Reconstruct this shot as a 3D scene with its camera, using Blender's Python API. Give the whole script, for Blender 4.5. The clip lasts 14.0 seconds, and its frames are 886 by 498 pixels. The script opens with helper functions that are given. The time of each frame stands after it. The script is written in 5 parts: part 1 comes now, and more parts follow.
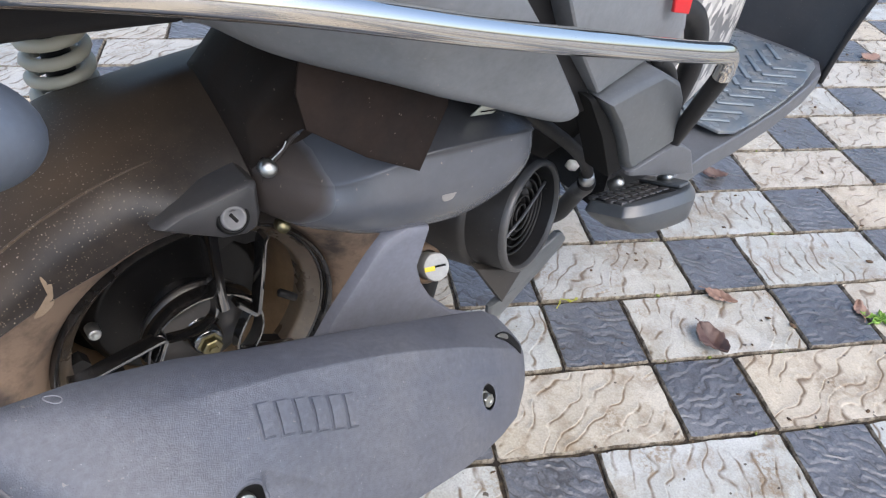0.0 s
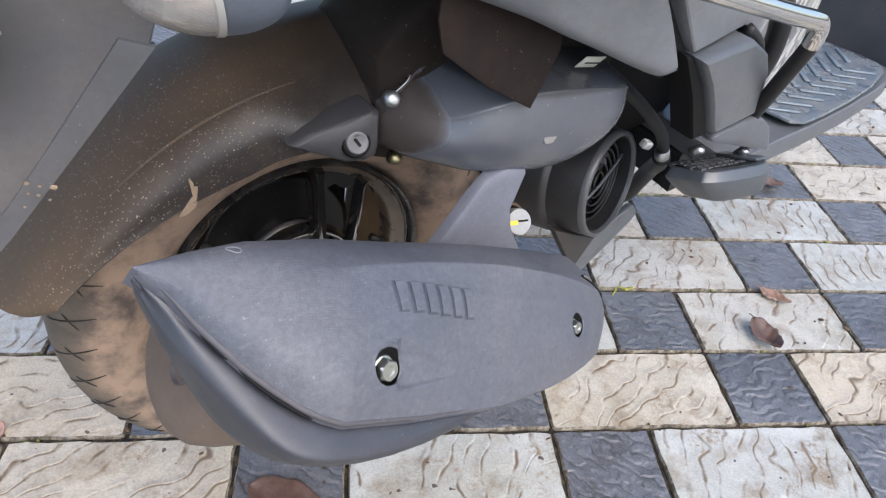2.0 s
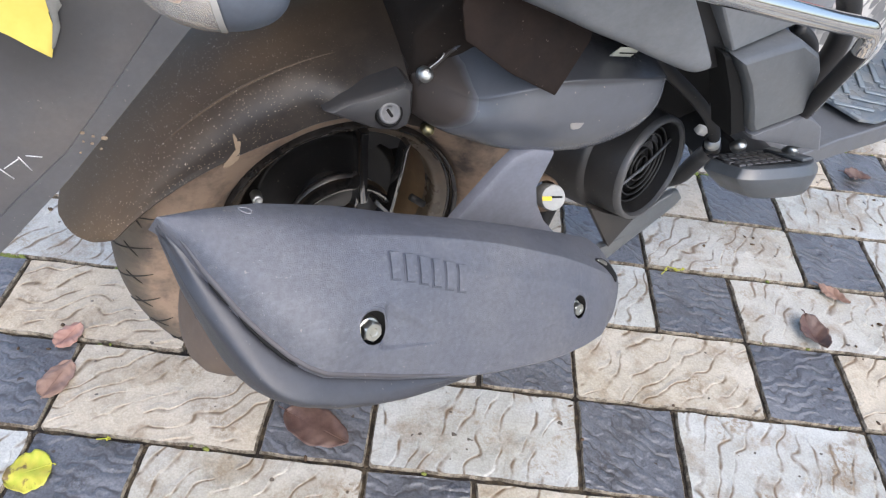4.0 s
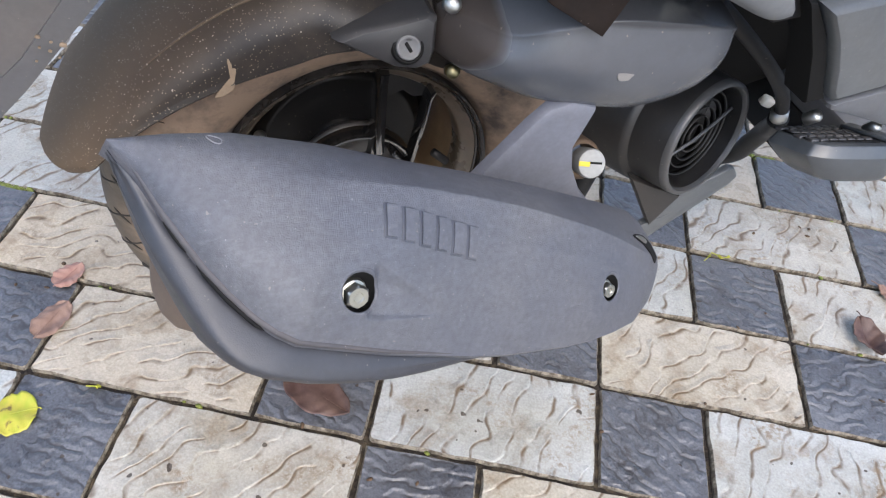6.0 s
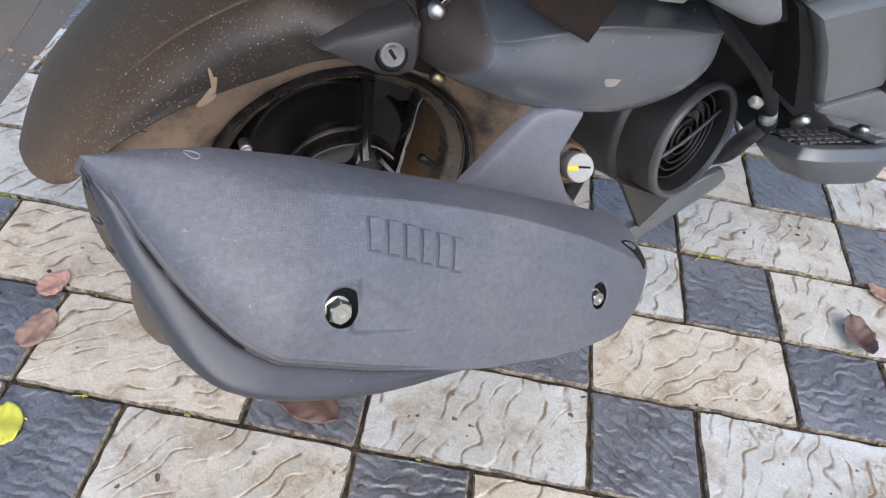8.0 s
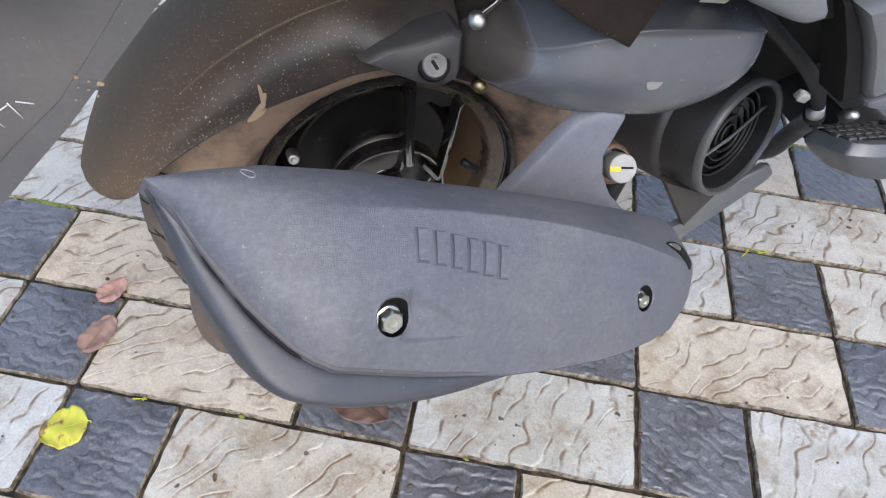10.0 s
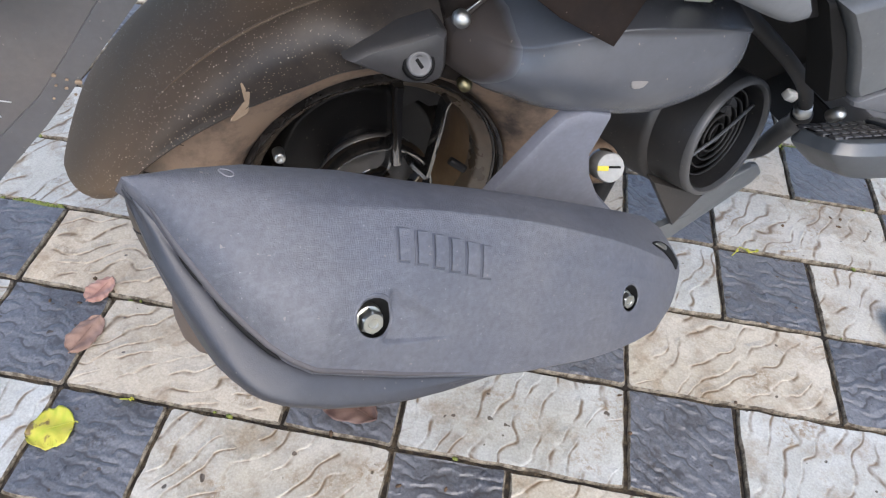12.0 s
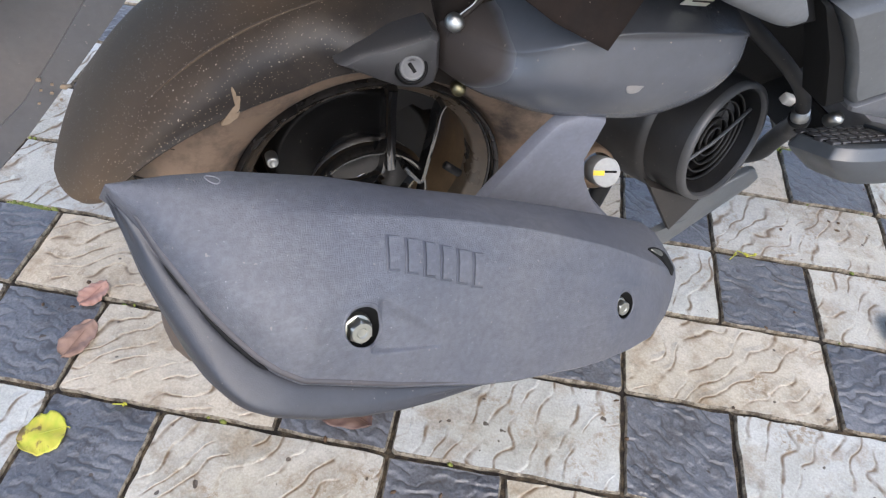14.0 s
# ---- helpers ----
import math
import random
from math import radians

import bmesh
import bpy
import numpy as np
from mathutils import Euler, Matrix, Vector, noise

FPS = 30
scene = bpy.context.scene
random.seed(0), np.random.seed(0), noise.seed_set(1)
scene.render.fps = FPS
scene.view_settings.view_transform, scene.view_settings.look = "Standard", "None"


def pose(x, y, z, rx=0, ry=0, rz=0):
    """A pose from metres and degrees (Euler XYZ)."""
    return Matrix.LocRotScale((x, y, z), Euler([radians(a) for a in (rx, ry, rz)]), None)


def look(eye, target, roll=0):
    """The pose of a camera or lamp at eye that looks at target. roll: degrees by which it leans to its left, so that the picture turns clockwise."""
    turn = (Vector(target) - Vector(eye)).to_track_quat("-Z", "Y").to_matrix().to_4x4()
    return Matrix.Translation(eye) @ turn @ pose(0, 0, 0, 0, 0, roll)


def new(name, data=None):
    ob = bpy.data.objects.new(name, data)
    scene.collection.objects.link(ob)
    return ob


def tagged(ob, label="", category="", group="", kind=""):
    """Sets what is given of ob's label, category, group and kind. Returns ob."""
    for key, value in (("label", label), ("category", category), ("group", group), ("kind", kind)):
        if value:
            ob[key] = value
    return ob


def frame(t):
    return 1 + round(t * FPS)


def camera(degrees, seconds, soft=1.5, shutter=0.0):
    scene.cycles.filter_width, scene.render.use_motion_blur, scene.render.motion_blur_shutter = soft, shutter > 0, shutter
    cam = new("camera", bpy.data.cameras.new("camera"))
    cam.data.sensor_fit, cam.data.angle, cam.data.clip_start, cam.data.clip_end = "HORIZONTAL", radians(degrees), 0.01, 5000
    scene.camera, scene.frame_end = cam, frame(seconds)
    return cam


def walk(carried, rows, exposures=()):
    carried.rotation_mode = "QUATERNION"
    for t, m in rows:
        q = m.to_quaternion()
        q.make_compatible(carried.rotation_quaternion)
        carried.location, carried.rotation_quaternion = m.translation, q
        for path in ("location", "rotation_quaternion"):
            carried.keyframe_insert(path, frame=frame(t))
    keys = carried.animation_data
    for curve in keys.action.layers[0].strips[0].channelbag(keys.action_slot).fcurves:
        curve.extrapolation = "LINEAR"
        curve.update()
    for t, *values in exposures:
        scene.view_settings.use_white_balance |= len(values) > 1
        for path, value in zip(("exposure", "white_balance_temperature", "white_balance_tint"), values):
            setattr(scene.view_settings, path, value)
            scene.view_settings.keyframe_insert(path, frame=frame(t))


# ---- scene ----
cam = camera(64.6, 14.0, soft=1.2)
PATH = [
    (0, (0.509, -0.663, 0.882), (0.871, 0.792, -0.441), 6.3),
    (0.5, (0.469, -0.692, 0.883), (0.792, 0.723, -0.493), 5.5),
    (1, (0.457, -0.699, 0.863), (0.795, 0.729, -0.497), 6.9),
    (1.5, (0.457, -0.708, 0.859), (0.786, 0.697, -0.526), 6.9),
    (2, (0.441, -0.74, 0.852), (0.72, 0.765, -0.435), 7.8),
    (2.5, (0.444, -0.75, 0.862), (0.716, 0.74, -0.444), 9.1),
    (3, (0.461, -0.753, 0.872), (0.705, 0.741, -0.436), 10.6),
    (3.5, (0.483, -0.753, 0.898), (0.588, 0.728, -0.442), 6.2),
    (3.7, (0.49, -0.758, 0.903), (0.563, 0.678, -0.487), 6.7),
    (5.8, (0.524, -0.701, 0.836), (0.489, 0.64, -0.648), 10.4),
    (6, (0.519, -0.702, 0.838), (0.474, 0.63, -0.653), 9.8),
    (6.5, (0.515, -0.698, 0.842), (0.474, 0.631, -0.652), 9.8),
    (7, (0.516, -0.693, 0.841), (0.49, 0.638, -0.652), 10.3),
    (7.5, (0.52, -0.693, 0.84), (0.5, 0.631, -0.659), 10.1),
    (8, (0.522, -0.69, 0.84), (0.498, 0.639, -0.655), 9.9),
    (8.5, (0.516, -0.693, 0.841), (0.425, 0.62, -0.666), 7.6),
    (8.7, (0.515, -0.693, 0.844), (0.404, 0.621, -0.66), 6.8),
    (11, (0.521, -0.689, 0.853), (0.387, 0.608, -0.664), 4.7),
    (11.5, (0.523, -0.688, 0.852), (0.392, 0.614, -0.66), 5.1),
    (12, (0.525, -0.688, 0.851), (0.403, 0.615, -0.662), 5.5),
    (12.5, (0.526, -0.686, 0.849), (0.406, 0.618, -0.662), 5.6),
    (13, (0.526, -0.689, 0.849), (0.392, 0.6, -0.675), 4.5),
    (13.5, (0.531, -0.676, 0.847), (0.414, 0.625, -0.668), 5.2),
    (14, (0.529, -0.68, 0.849), (0.408, 0.626, -0.662), 5.6),
]
walk(cam, [(t, look(eye, target, roll)) for t, eye, target, roll in PATH],
     [(0, 1.18), (1.5, 1.19), (2.0, 1.24), (3.5, 1.28), (6, 1.20), (14, 1.17)])

# ---- world and light: an overcast sky ----
world = bpy.data.worlds.new("sky")
scene.world = world
world.use_nodes = True
wn, wl = world.node_tree.nodes, world.node_tree.links
sky = wn.new("ShaderNodeTexSky")
sky.sky_type, sky.sun_disc = "NISHITA", False
sky.sun_elevation, sky.sun_rotation = radians(53), radians(155)
sky.air_density, sky.dust_density, sky.ozone_density = 1.0, 2.7, 1.8
# an overcast dome: the zenith twice as bright as the horizon
way = wn.new("ShaderNodeSeparateXYZ")
wl.new(wn.new("ShaderNodeTexCoord").outputs["Generated"], way.inputs[0])
dome = wn.new("ShaderNodeMapRange")
dome.inputs["From Min"].default_value, dome.inputs["From Max"].default_value = 0.0, 1.0
dome.inputs["To Min"].default_value, dome.inputs["To Max"].default_value = 0.85, 1.20
wl.new(way.outputs["Z"], dome.inputs["Value"])
veil = wn.new("ShaderNodeMix")
veil.data_type, veil.blend_type = "RGBA", "MULTIPLY"
veil.inputs[0].default_value = 1.0
wl.new(sky.outputs[0], veil.inputs[6])
wl.new(dome.outputs[0], veil.inputs[7])
wl.new(veil.outputs[2], wn["Background"].inputs[0])
wn["Background"].inputs[1].default_value = 0.15
sun = new("sun", bpy.data.lights.new("sun", "SUN"))
sun.data.energy, sun.data.angle, sun.data.color = 0.8, radians(70), (1.0, 0.985, 0.985)
sun.matrix_world = look((0, 0, 0), (-0.35, 0.62, -0.70))

# ---- materials ----


def material(name, base, rough=0.5, metal=0.0, spec=0.5):
    m = bpy.data.materials.new(name)
    m.use_nodes = True
    b = m.node_tree.nodes["Principled BSDF"]
    b.inputs["Base Color"].default_value = (*base, 1)
    b.inputs["Roughness"].default_value = rough
    b.inputs["Metallic"].default_value = metal
    b.inputs["Specular IOR Level"].default_value = spec
    return m, m.node_tree.nodes, m.node_tree.links, b


def noise_tex(n, l, scale, detail=4.0, rough=0.6, coords=None, kind="Object"):
    t = n.new("ShaderNodeTexNoise")
    t.inputs["Scale"].default_value, t.inputs["Detail"].default_value, t.inputs["Roughness"].default_value = scale, detail, rough
    if coords is None:
        coords = n.new("ShaderNodeTexCoord").outputs[kind]
    l.new(coords, t.inputs["Vector"])
    return t


def ramp(n, l, fac, stops):
    r = n.new("ShaderNodeValToRGB")
    el = r.color_ramp.elements
    while len(el) < len(stops):
        el.new(0.5)
    for e, (p, c) in zip(el, stops):
        e.position, e.color = p, (c, c, c, 1) if isinstance(c, (int, float)) else (*c, 1)
    l.new(fac, r.inputs[0])
    return r


def mix(n, l, fac, a, b, blend="MIX"):
    m = n.new("ShaderNodeMix")
    m.data_type, m.blend_type = "RGBA", blend
    for sock, v in ((m.inputs[0], fac), (m.inputs[6], a), (m.inputs[7], b)):
        if isinstance(v, (int, float)):
            sock.default_value = v
        elif isinstance(v, tuple):
            sock.default_value = (*v, 1)
        else:
            l.new(v, sock)
    return m.outputs[2]


def bump(n, l, b, height, strength, distance):
    k = n.new("ShaderNodeBump")
    k.inputs["Strength"].default_value, k.inputs["Distance"].default_value = strength, distance
    l.new(height, k.inputs["Height"])
    l.new(k.outputs[0], b.inputs["Normal"])
    return k


def plastic(name, base, dust=(0.15, 0.125, 0.10), amount=0.35, rough=0.5, grain=0.15, grain_scale=900, spec=0.8, scuffs=0.0):
    """Moulded plastic with fine grain, a film of road dust and, where scuffed, pale drag marks."""
    m, n, l, b = material(name, base, rough, 0.0, spec)
    co = n.new("ShaderNodeTexCoord").outputs["Object"]
    big = noise_tex(n, l, 9, 5, 0.65, co)
    small = noise_tex(n, l, 70, 4, 0.7, co)
    film = ramp(n, l, big.outputs[0], [(0.38, 0.0), (0.72, amount)])
    col = mix(n, l, film.outputs[0], base, dust)
    mott = ramp(n, l, small.outputs[0], [(0.3, 0.90), (0.7, 1.10)])
    col = mix(n, l, 1.0, col, mott.outputs[0], "MULTIPLY")
    fleck = ramp(n, l, noise_tex(n, l, 260, 3, 0.6, co).outputs[0], [(0.32, 0.86 if scuffs else 0.95), (0.68, 1.14 if scuffs else 1.05)])
    col = mix(n, l, 1.0, col, fleck.outputs[0], "MULTIPLY")
    scr = noise_tex(n, l, 330, 2, 0.5, co)
    sp = ramp(n, l, scr.outputs[0], [(0.725, 0.0), (0.745, 0.30)])
    col = mix(n, l, sp.outputs[0], col, (0.35, 0.30, 0.25))
    if scuffs:
        lay = n.new("ShaderNodeMapping")
        lay.inputs["Rotation"].default_value = (0.0, radians(-26.6), 0.0)
        lay.inputs["Scale"].default_value = (1, 6, 6)
        l.new(co, lay.inputs["Vector"])
        drag = ramp(n, l, noise_tex(n, l, 34, 5, 0.7, lay.outputs[0]).outputs[0], [(0.54, 0.0), (0.68, scuffs)])
        where = ramp(n, l, noise_tex(n, l, 15, 4, 0.6, co).outputs[0], [(0.42, 0.0), (0.60, 1.0)])
        k = mix(n, l, 1.0, drag.outputs[0], where.outputs[0], "MULTIPLY")
        col = mix(n, l, k, col, (0.21, 0.21, 0.225))
        chalky = ramp(n, l, noise_tex(n, l, 480, 2, 0.5, co).outputs[0], [(0.735, 0.0), (0.75, 0.4)])
        col = mix(n, l, chalky.outputs[0], col, (0.34, 0.34, 0.35))
    l.new(col, b.inputs["Base Color"])
    rr = ramp(n, l, big.outputs[0], [(0.3, rough), (0.75, min(0.95, rough + 0.25))])
    l.new(rr.outputs[0], b.inputs["Roughness"])
    bump(n, l, b, noise_tex(n, l, grain_scale, 2, 0.5, co).outputs[0], grain, 0.0004)
    return m


GREY = plastic("grey_plastic", (0.085, 0.092, 0.104), amount=0.18, rough=0.33, grain=0.3)
COVER = plastic("muffler_plastic", (0.078, 0.083, 0.101), (0.128, 0.126, 0.130), amount=0.60, rough=0.40, grain=1.0, grain_scale=1150, spec=0.6, scuffs=0.22)
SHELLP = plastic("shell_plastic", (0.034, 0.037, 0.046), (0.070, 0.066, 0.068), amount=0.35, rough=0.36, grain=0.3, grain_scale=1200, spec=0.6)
BADGE = plastic("badge_plastic", (0.040, 0.043, 0.056), (0.085, 0.085, 0.095), amount=0.3, rough=0.28, grain=0.1)
BOLTM = material("bright_zinc", (0.44, 0.43, 0.38), 0.36, 1.0)[0]
SHELL = plastic("indicator_plastic", (0.075, 0.092, 0.120), amount=0.05, rough=0.34, grain=0.05)
RUST = plastic("dusty_steel", (0.088, 0.064, 0.050), (0.160, 0.112, 0.078), amount=0.6, rough=0.5)
BEAD = plastic("dusty_edge", (0.045, 0.043, 0.050), (0.09, 0.072, 0.062), amount=0.5, rough=0.55)
SCUFF = material("scuffed_plastic", (0.20, 0.20, 0.215), 0.7)[0]
DARK = plastic("dark_plastic", (0.009, 0.0095, 0.011), amount=0.06, rough=0.36, spec=0.4)
TAILP = plastic("tail_plastic", (0.070, 0.070, 0.075), (0.14, 0.115, 0.095), amount=0.5, rough=0.42)
tn, tl = TAILP.node_tree.nodes, TAILP.node_tree.links
tb = tn["Principled BSDF"]
dusty = tb.inputs["Base Color"].links[0].from_socket
# a soft oval zone coloured darker than the rest of the tail
away = tn.new("ShaderNodeVectorMath")
away.operation = "MULTIPLY_ADD"
away.inputs[1].default_value, away.inputs[2].default_value = (1, 0, 0.8), (0.240, 0, -0.298)
tl.new(tn.new("ShaderNodeTexCoord").outputs["Object"], away.inputs[0])
span = tn.new("ShaderNodeVectorMath")
span.operation = "LENGTH"
tl.new(away.outputs[0], span.inputs[0])
dark_zone = ramp(tn, tl, span.outputs["Value"], [(0.022, 0.85), (0.052, 0.0)])
tl.new(mix(tn, tl, dark_zone.outputs[0], dusty, (0.020, 0.020, 0.022)), tb.inputs["Base Color"])
PLATE = plastic("lock_plate_plastic", (0.034, 0.034, 0.037), amount=0.15, rough=0.36)


def hugger_plastic():
    """Black moulded plastic, brown dust settled along its crown and tip, pale mud specks thrown at its rear."""
    m, n, l, b = material("mud_specked_plastic", (0.02, 0.02, 0.022), 0.34, 0.0, 0.40)
    co = n.new("ShaderNodeTexCoord").outputs["Object"]
    s = n.new("ShaderNodeSeparateXYZ")
    l.new(co, s.inputs[0])
    flat = n.new("ShaderNodeCombineXYZ")
    l.new(s.outputs["X"], flat.inputs[0])
    l.new(s.outputs["Z"], flat.inputs[2])
    dist = n.new("ShaderNodeVectorMath")
    dist.operation = "LENGTH"
    l.new(flat.outputs[0], dist.inputs[0])
    big = noise_tex(n, l, 10, 5, 0.65, co)
    wob = n.new("ShaderNodeMath")
    wob.operation = "MULTIPLY_ADD"
    wob.inputs[1].default_value = 0.02
    l.new(big.outputs[0], wob.inputs[0])
    l.new(dist.outputs["Value"], wob.inputs[2])
    crown = ramp(n, l, wob.outputs[0], [(0.262, 0.10), (0.284, 0.42), (0.300, 0.9)])
    rear = n.new("ShaderNodeMapRange")
    rear.inputs["From Min"].default_value, rear.inputs["From Max"].default_value = 0.0, -0.24
    l.new(s.outputs["X"], rear.inputs["Value"])
    low = n.new("ShaderNodeMapRange")
    low.inputs["From Min"].default_value, low.inputs["From Max"].default_value = -0.17, -0.28
    low.inputs["To Max"].default_value = 0.85
    l.new(s.outputs["X"], low.inputs["Value"])
    fore = n.new("ShaderNodeMapRange")
    fore.inputs["From Min"].default_value, fore.inputs["From Max"].default_value = 0.02, -0.16
    fore.inputs["To Min"].default_value = 0.3
    l.new(s.outputs["X"], fore.inputs["Value"])
    settled = mix(n, l, 1.0, crown.outputs[0], fore.outputs[0], "MULTIPLY")
    film = mix(n, l, 1.0, settled, low.outputs[0], "LIGHTEN")
    col = mix(n, l, film, (0.013, 0.0127, 0.0138), (0.165, 0.112, 0.068))
    fog = ramp(n, l, noise_tex(n, l, 24, 5, 0.7, co).outputs[0], [(0.46, 0.0), (0.74, 0.26)])
    col = mix(n, l, fog.outputs[0], col, (0.115, 0.088, 0.064))
    for scale, size, share, tone in ((240, 0.10, 0.60, (0.50, 0.42, 0.33)), (125, 0.062, 0.50, (0.56, 0.49, 0.40)), (420, 0.16, 0.65, (0.34, 0.27, 0.20))):
        v = n.new("ShaderNodeTexVoronoi")
        v.inputs["Scale"].default_value = scale
        l.new(co, v.inputs["Vector"])
        dot = ramp(n, l, v.outputs["Distance"], [(size, 1.0), (size + 0.025, 0.0)])
        pick = ramp(n, l, v.outputs["Color"], [(1 - share, 0.0), (1 - share + 0.02, 0.95)])
        k = mix(n, l, 1.0, dot.outputs[0], pick.outputs[0], "MULTIPLY")
        thrown = ramp(n, l, rear.outputs[0], [(0.0, 0.1), (0.25, 0.5), (0.6, 1.0)])
        patch = ramp(n, l, noise_tex(n, l, 30, 3, 0.6, co).outputs[0], [(0.34, 0.2), (0.48, 1.0)])
        k = mix(n, l, 1.0, k, thrown.outputs[0], "MULTIPLY")
        k = mix(n, l, 1.0, k, patch.outputs[0], "MULTIPLY")
        col = mix(n, l, k, col, tone)
    l.new(col, b.inputs["Base Color"])
    l.new(ramp(n, l, film, [(0.1, 0.45), (0.9, 0.72)]).outputs[0], b.inputs["Roughness"])
    bump(n, l, b, noise_tex(n, l, 900, 2, 0.5, co).outputs[0], 0.15, 0.0004)
    return m


DUSTY = hugger_plastic()
BROWN = plastic("mudded_plastic", (0.013, 0.0105, 0.0092), (0.040, 0.026, 0.019), amount=0.5, rough=0.6, spec=0.2)
WEDGE = plastic("dusty_cowl_plastic", (0.014, 0.013, 0.0125), (0.05, 0.038, 0.028), amount=0.45, rough=0.5)
FLAP = plastic("mudded_rubber", (0.017, 0.0135, 0.0125), (0.040, 0.025, 0.018), amount=0.5, rough=0.75, spec=0.12)
BODY = plastic("matt_body_paint", (0.165, 0.176, 0.190), amount=0.10, rough=0.33, grain=0.06)
COVP = plastic("side_cover_paint", (0.095, 0.103, 0.109), amount=0.10, rough=0.33, grain=0.06)
ALLOY = plastic("painted_alloy", (0.140, 0.148, 0.180), (0.22, 0.18, 0.14), amount=0.14, rough=0.5, grain=0.2)
BLACK, bn, bl, bb = material("black_gloss_paint", (0.012, 0.012, 0.012), 0.12, 0.0, 0.8)
dusted = ramp(bn, bl, noise_tex(bn, bl, 16, 5, 0.7).outputs[0], [(0.40, 0.0), (0.74, 0.30)])
bl.new(mix(bn, bl, dusted.outputs[0], (0.012, 0.012, 0.013), (0.20, 0.18, 0.165)), bb.inputs["Base Color"])
bl.new(ramp(bn, bl, dusted.outputs[0], [(0.0, 0.1), (0.5, 0.45)]).outputs[0], bb.inputs["Roughness"])
BARREL = plastic("dusty_rim_barrel", (0.24, 0.162, 0.095), (0.40, 0.275, 0.165), amount=0.9, rough=0.35)
HUBDUST = plastic("dusty_hub_paint", (0.030, 0.029, 0.030), (0.11, 0.10, 0.095), amount=0.6, rough=0.25)
YZINC = material("yellow_zinc", (0.24, 0.215, 0.125), 0.42, 1.0)[0]
CHROME = material("chrome", (0.70, 0.685, 0.65), 0.13, 1.0)[0]
ZINC = material("zinc_plating", (0.52, 0.53, 0.52), 0.42, 1.0)[0]
UNION = material("bright_alloy", (0.72, 0.72, 0.70), 0.45, 0.2)[0]
GLOSS, _, _, gb = material("gloss_black", (0.009, 0.009, 0.0095), 0.12, 0.0, 1.0)
gb.inputs["IOR"].default_value = 1.75
gb.inputs["Coat Weight"].default_value = 1.0
# near black for black parts, and for shade coloured into gaps and interiors
HOLE = material("black_and_shade", (0.006, 0.006, 0.006), 0.7, 0.0, 0.2)[0]

DRUMP = plastic("drum_paint", (0.007, 0.007, 0.0075), (0.03, 0.027, 0.025), amount=0.3, rough=0.3, spec=0.3)
HOSEP = plastic("dusty_hose_rubber", (0.013, 0.0135, 0.015), (0.035, 0.033, 0.03), amount=0.3, rough=0.5, spec=0.5)
FANP = plastic("fan_plastic", (0.012, 0.0125, 0.0135), amount=0.12, rough=0.34, spec=0.5)
RIMP = plastic("pale_fan_rim", (0.042, 0.044, 0.047), (0.10, 0.09, 0.08), amount=0.5, rough=0.36)
# dark strips laid on the tread; their colour stands for shade in its cuts
TREAD = material("groove_shade", (0.026, 0.022, 0.018), 0.85)[0]

PEGM = plastic("footrest_plastic", (0.052, 0.060, 0.068), amount=0.12, rough=0.26, grain=0.1)

# ---- helpers for meshes ----


def part(name, bm, mat, parent=None, label="", smooth=True):
    me = bpy.data.meshes.new(name)
    bmesh.ops.recalc_face_normals(bm, faces=bm.faces)
    for f in bm.faces:
        f.smooth = smooth
    bm.to_mesh(me)
    bm.free()
    me.materials.append(mat)
    ob = new(name, me)
    ob.parent = parent
    if label:
        tagged(ob, label=label)
    return ob


def sharp(ob, degrees=35):
    ob.data.set_sharp_from_angle(angle=radians(degrees))
    return ob


def spline(points, steps=6, closed=True):
    """A smooth line through the points."""
    p = [np.array(q, float) for q in points]
    n, out = len(p), []
    for i in range(n if closed else n - 1):
        g = lambda k: p[k % n] if closed else p[min(max(k, 0), n - 1)]
        a, b, c, d = g(i - 1), g(i), g(i + 1), g(i + 2)
        for k in range(steps):
            t = k / steps
            out.append(0.5 * (2 * b + (c - a) * t + (2 * a - 5 * b + 4 * c - d) * t * t + (3 * b - a - 3 * c + d) * t ** 3))
    if not closed:
        out.append(p[-1])
    return out


def rings(bm, loops, closed=True, cap=True):
    """Joins loops of points of one length into a skin."""
    vs = [[bm.verts.new(tuple(map(float, q))) for q in lp] for lp in loops]
    m = len(vs[0])
    for a, b in zip(vs, vs[1:]):
        for i in range(m if closed else m - 1):
            j = (i + 1) % m
            bm.faces.new((a[i], a[j], b[j], b[i]))
    if cap and closed:
        bm.faces.new(vs[0][::-1])
        bm.faces.new(vs[-1])
    return vs


def pad(outline, thick, dome=0.0, edge=0.003, frame_m=None, steps=5, tilt=(0, 0), smooth=True, power=2.5):
    """A moulded plate: an outline (u, v), rounded at its edge, domed outward along w; frame_m places u, v, w."""
    o = np.array(spline(outline, steps) if smooth else outline)
    c = o.mean(0)
    d = np.linalg.norm(o - c, axis=1).mean()
    loops = [np.c_[o, np.full(len(o), -thick)], np.c_[o, np.full(len(o), -edge)]]
    e = 1 - edge * 0.4 / d
    loops.append(np.c_[c + (o - c) * e, np.full(len(o), -edge * 0.25)])
    for f in (1 - edge / d, 0.86, 0.68, 0.48, 0.26, 0.1):
        loops.append(np.c_[c + (o - c) * f, np.full(len(o), dome * (1 - f ** power))])
    bm = bmesh.new()
    out = []
    for lp in loops:
        q = lp.copy()
        q[:, 2] += (q[:, 0] - c[0]) * tilt[0] + (q[:, 1] - c[1]) * tilt[1]
        out.append([frame_m @ Vector(r) for r in q])
    rings(bm, out)
    return bm


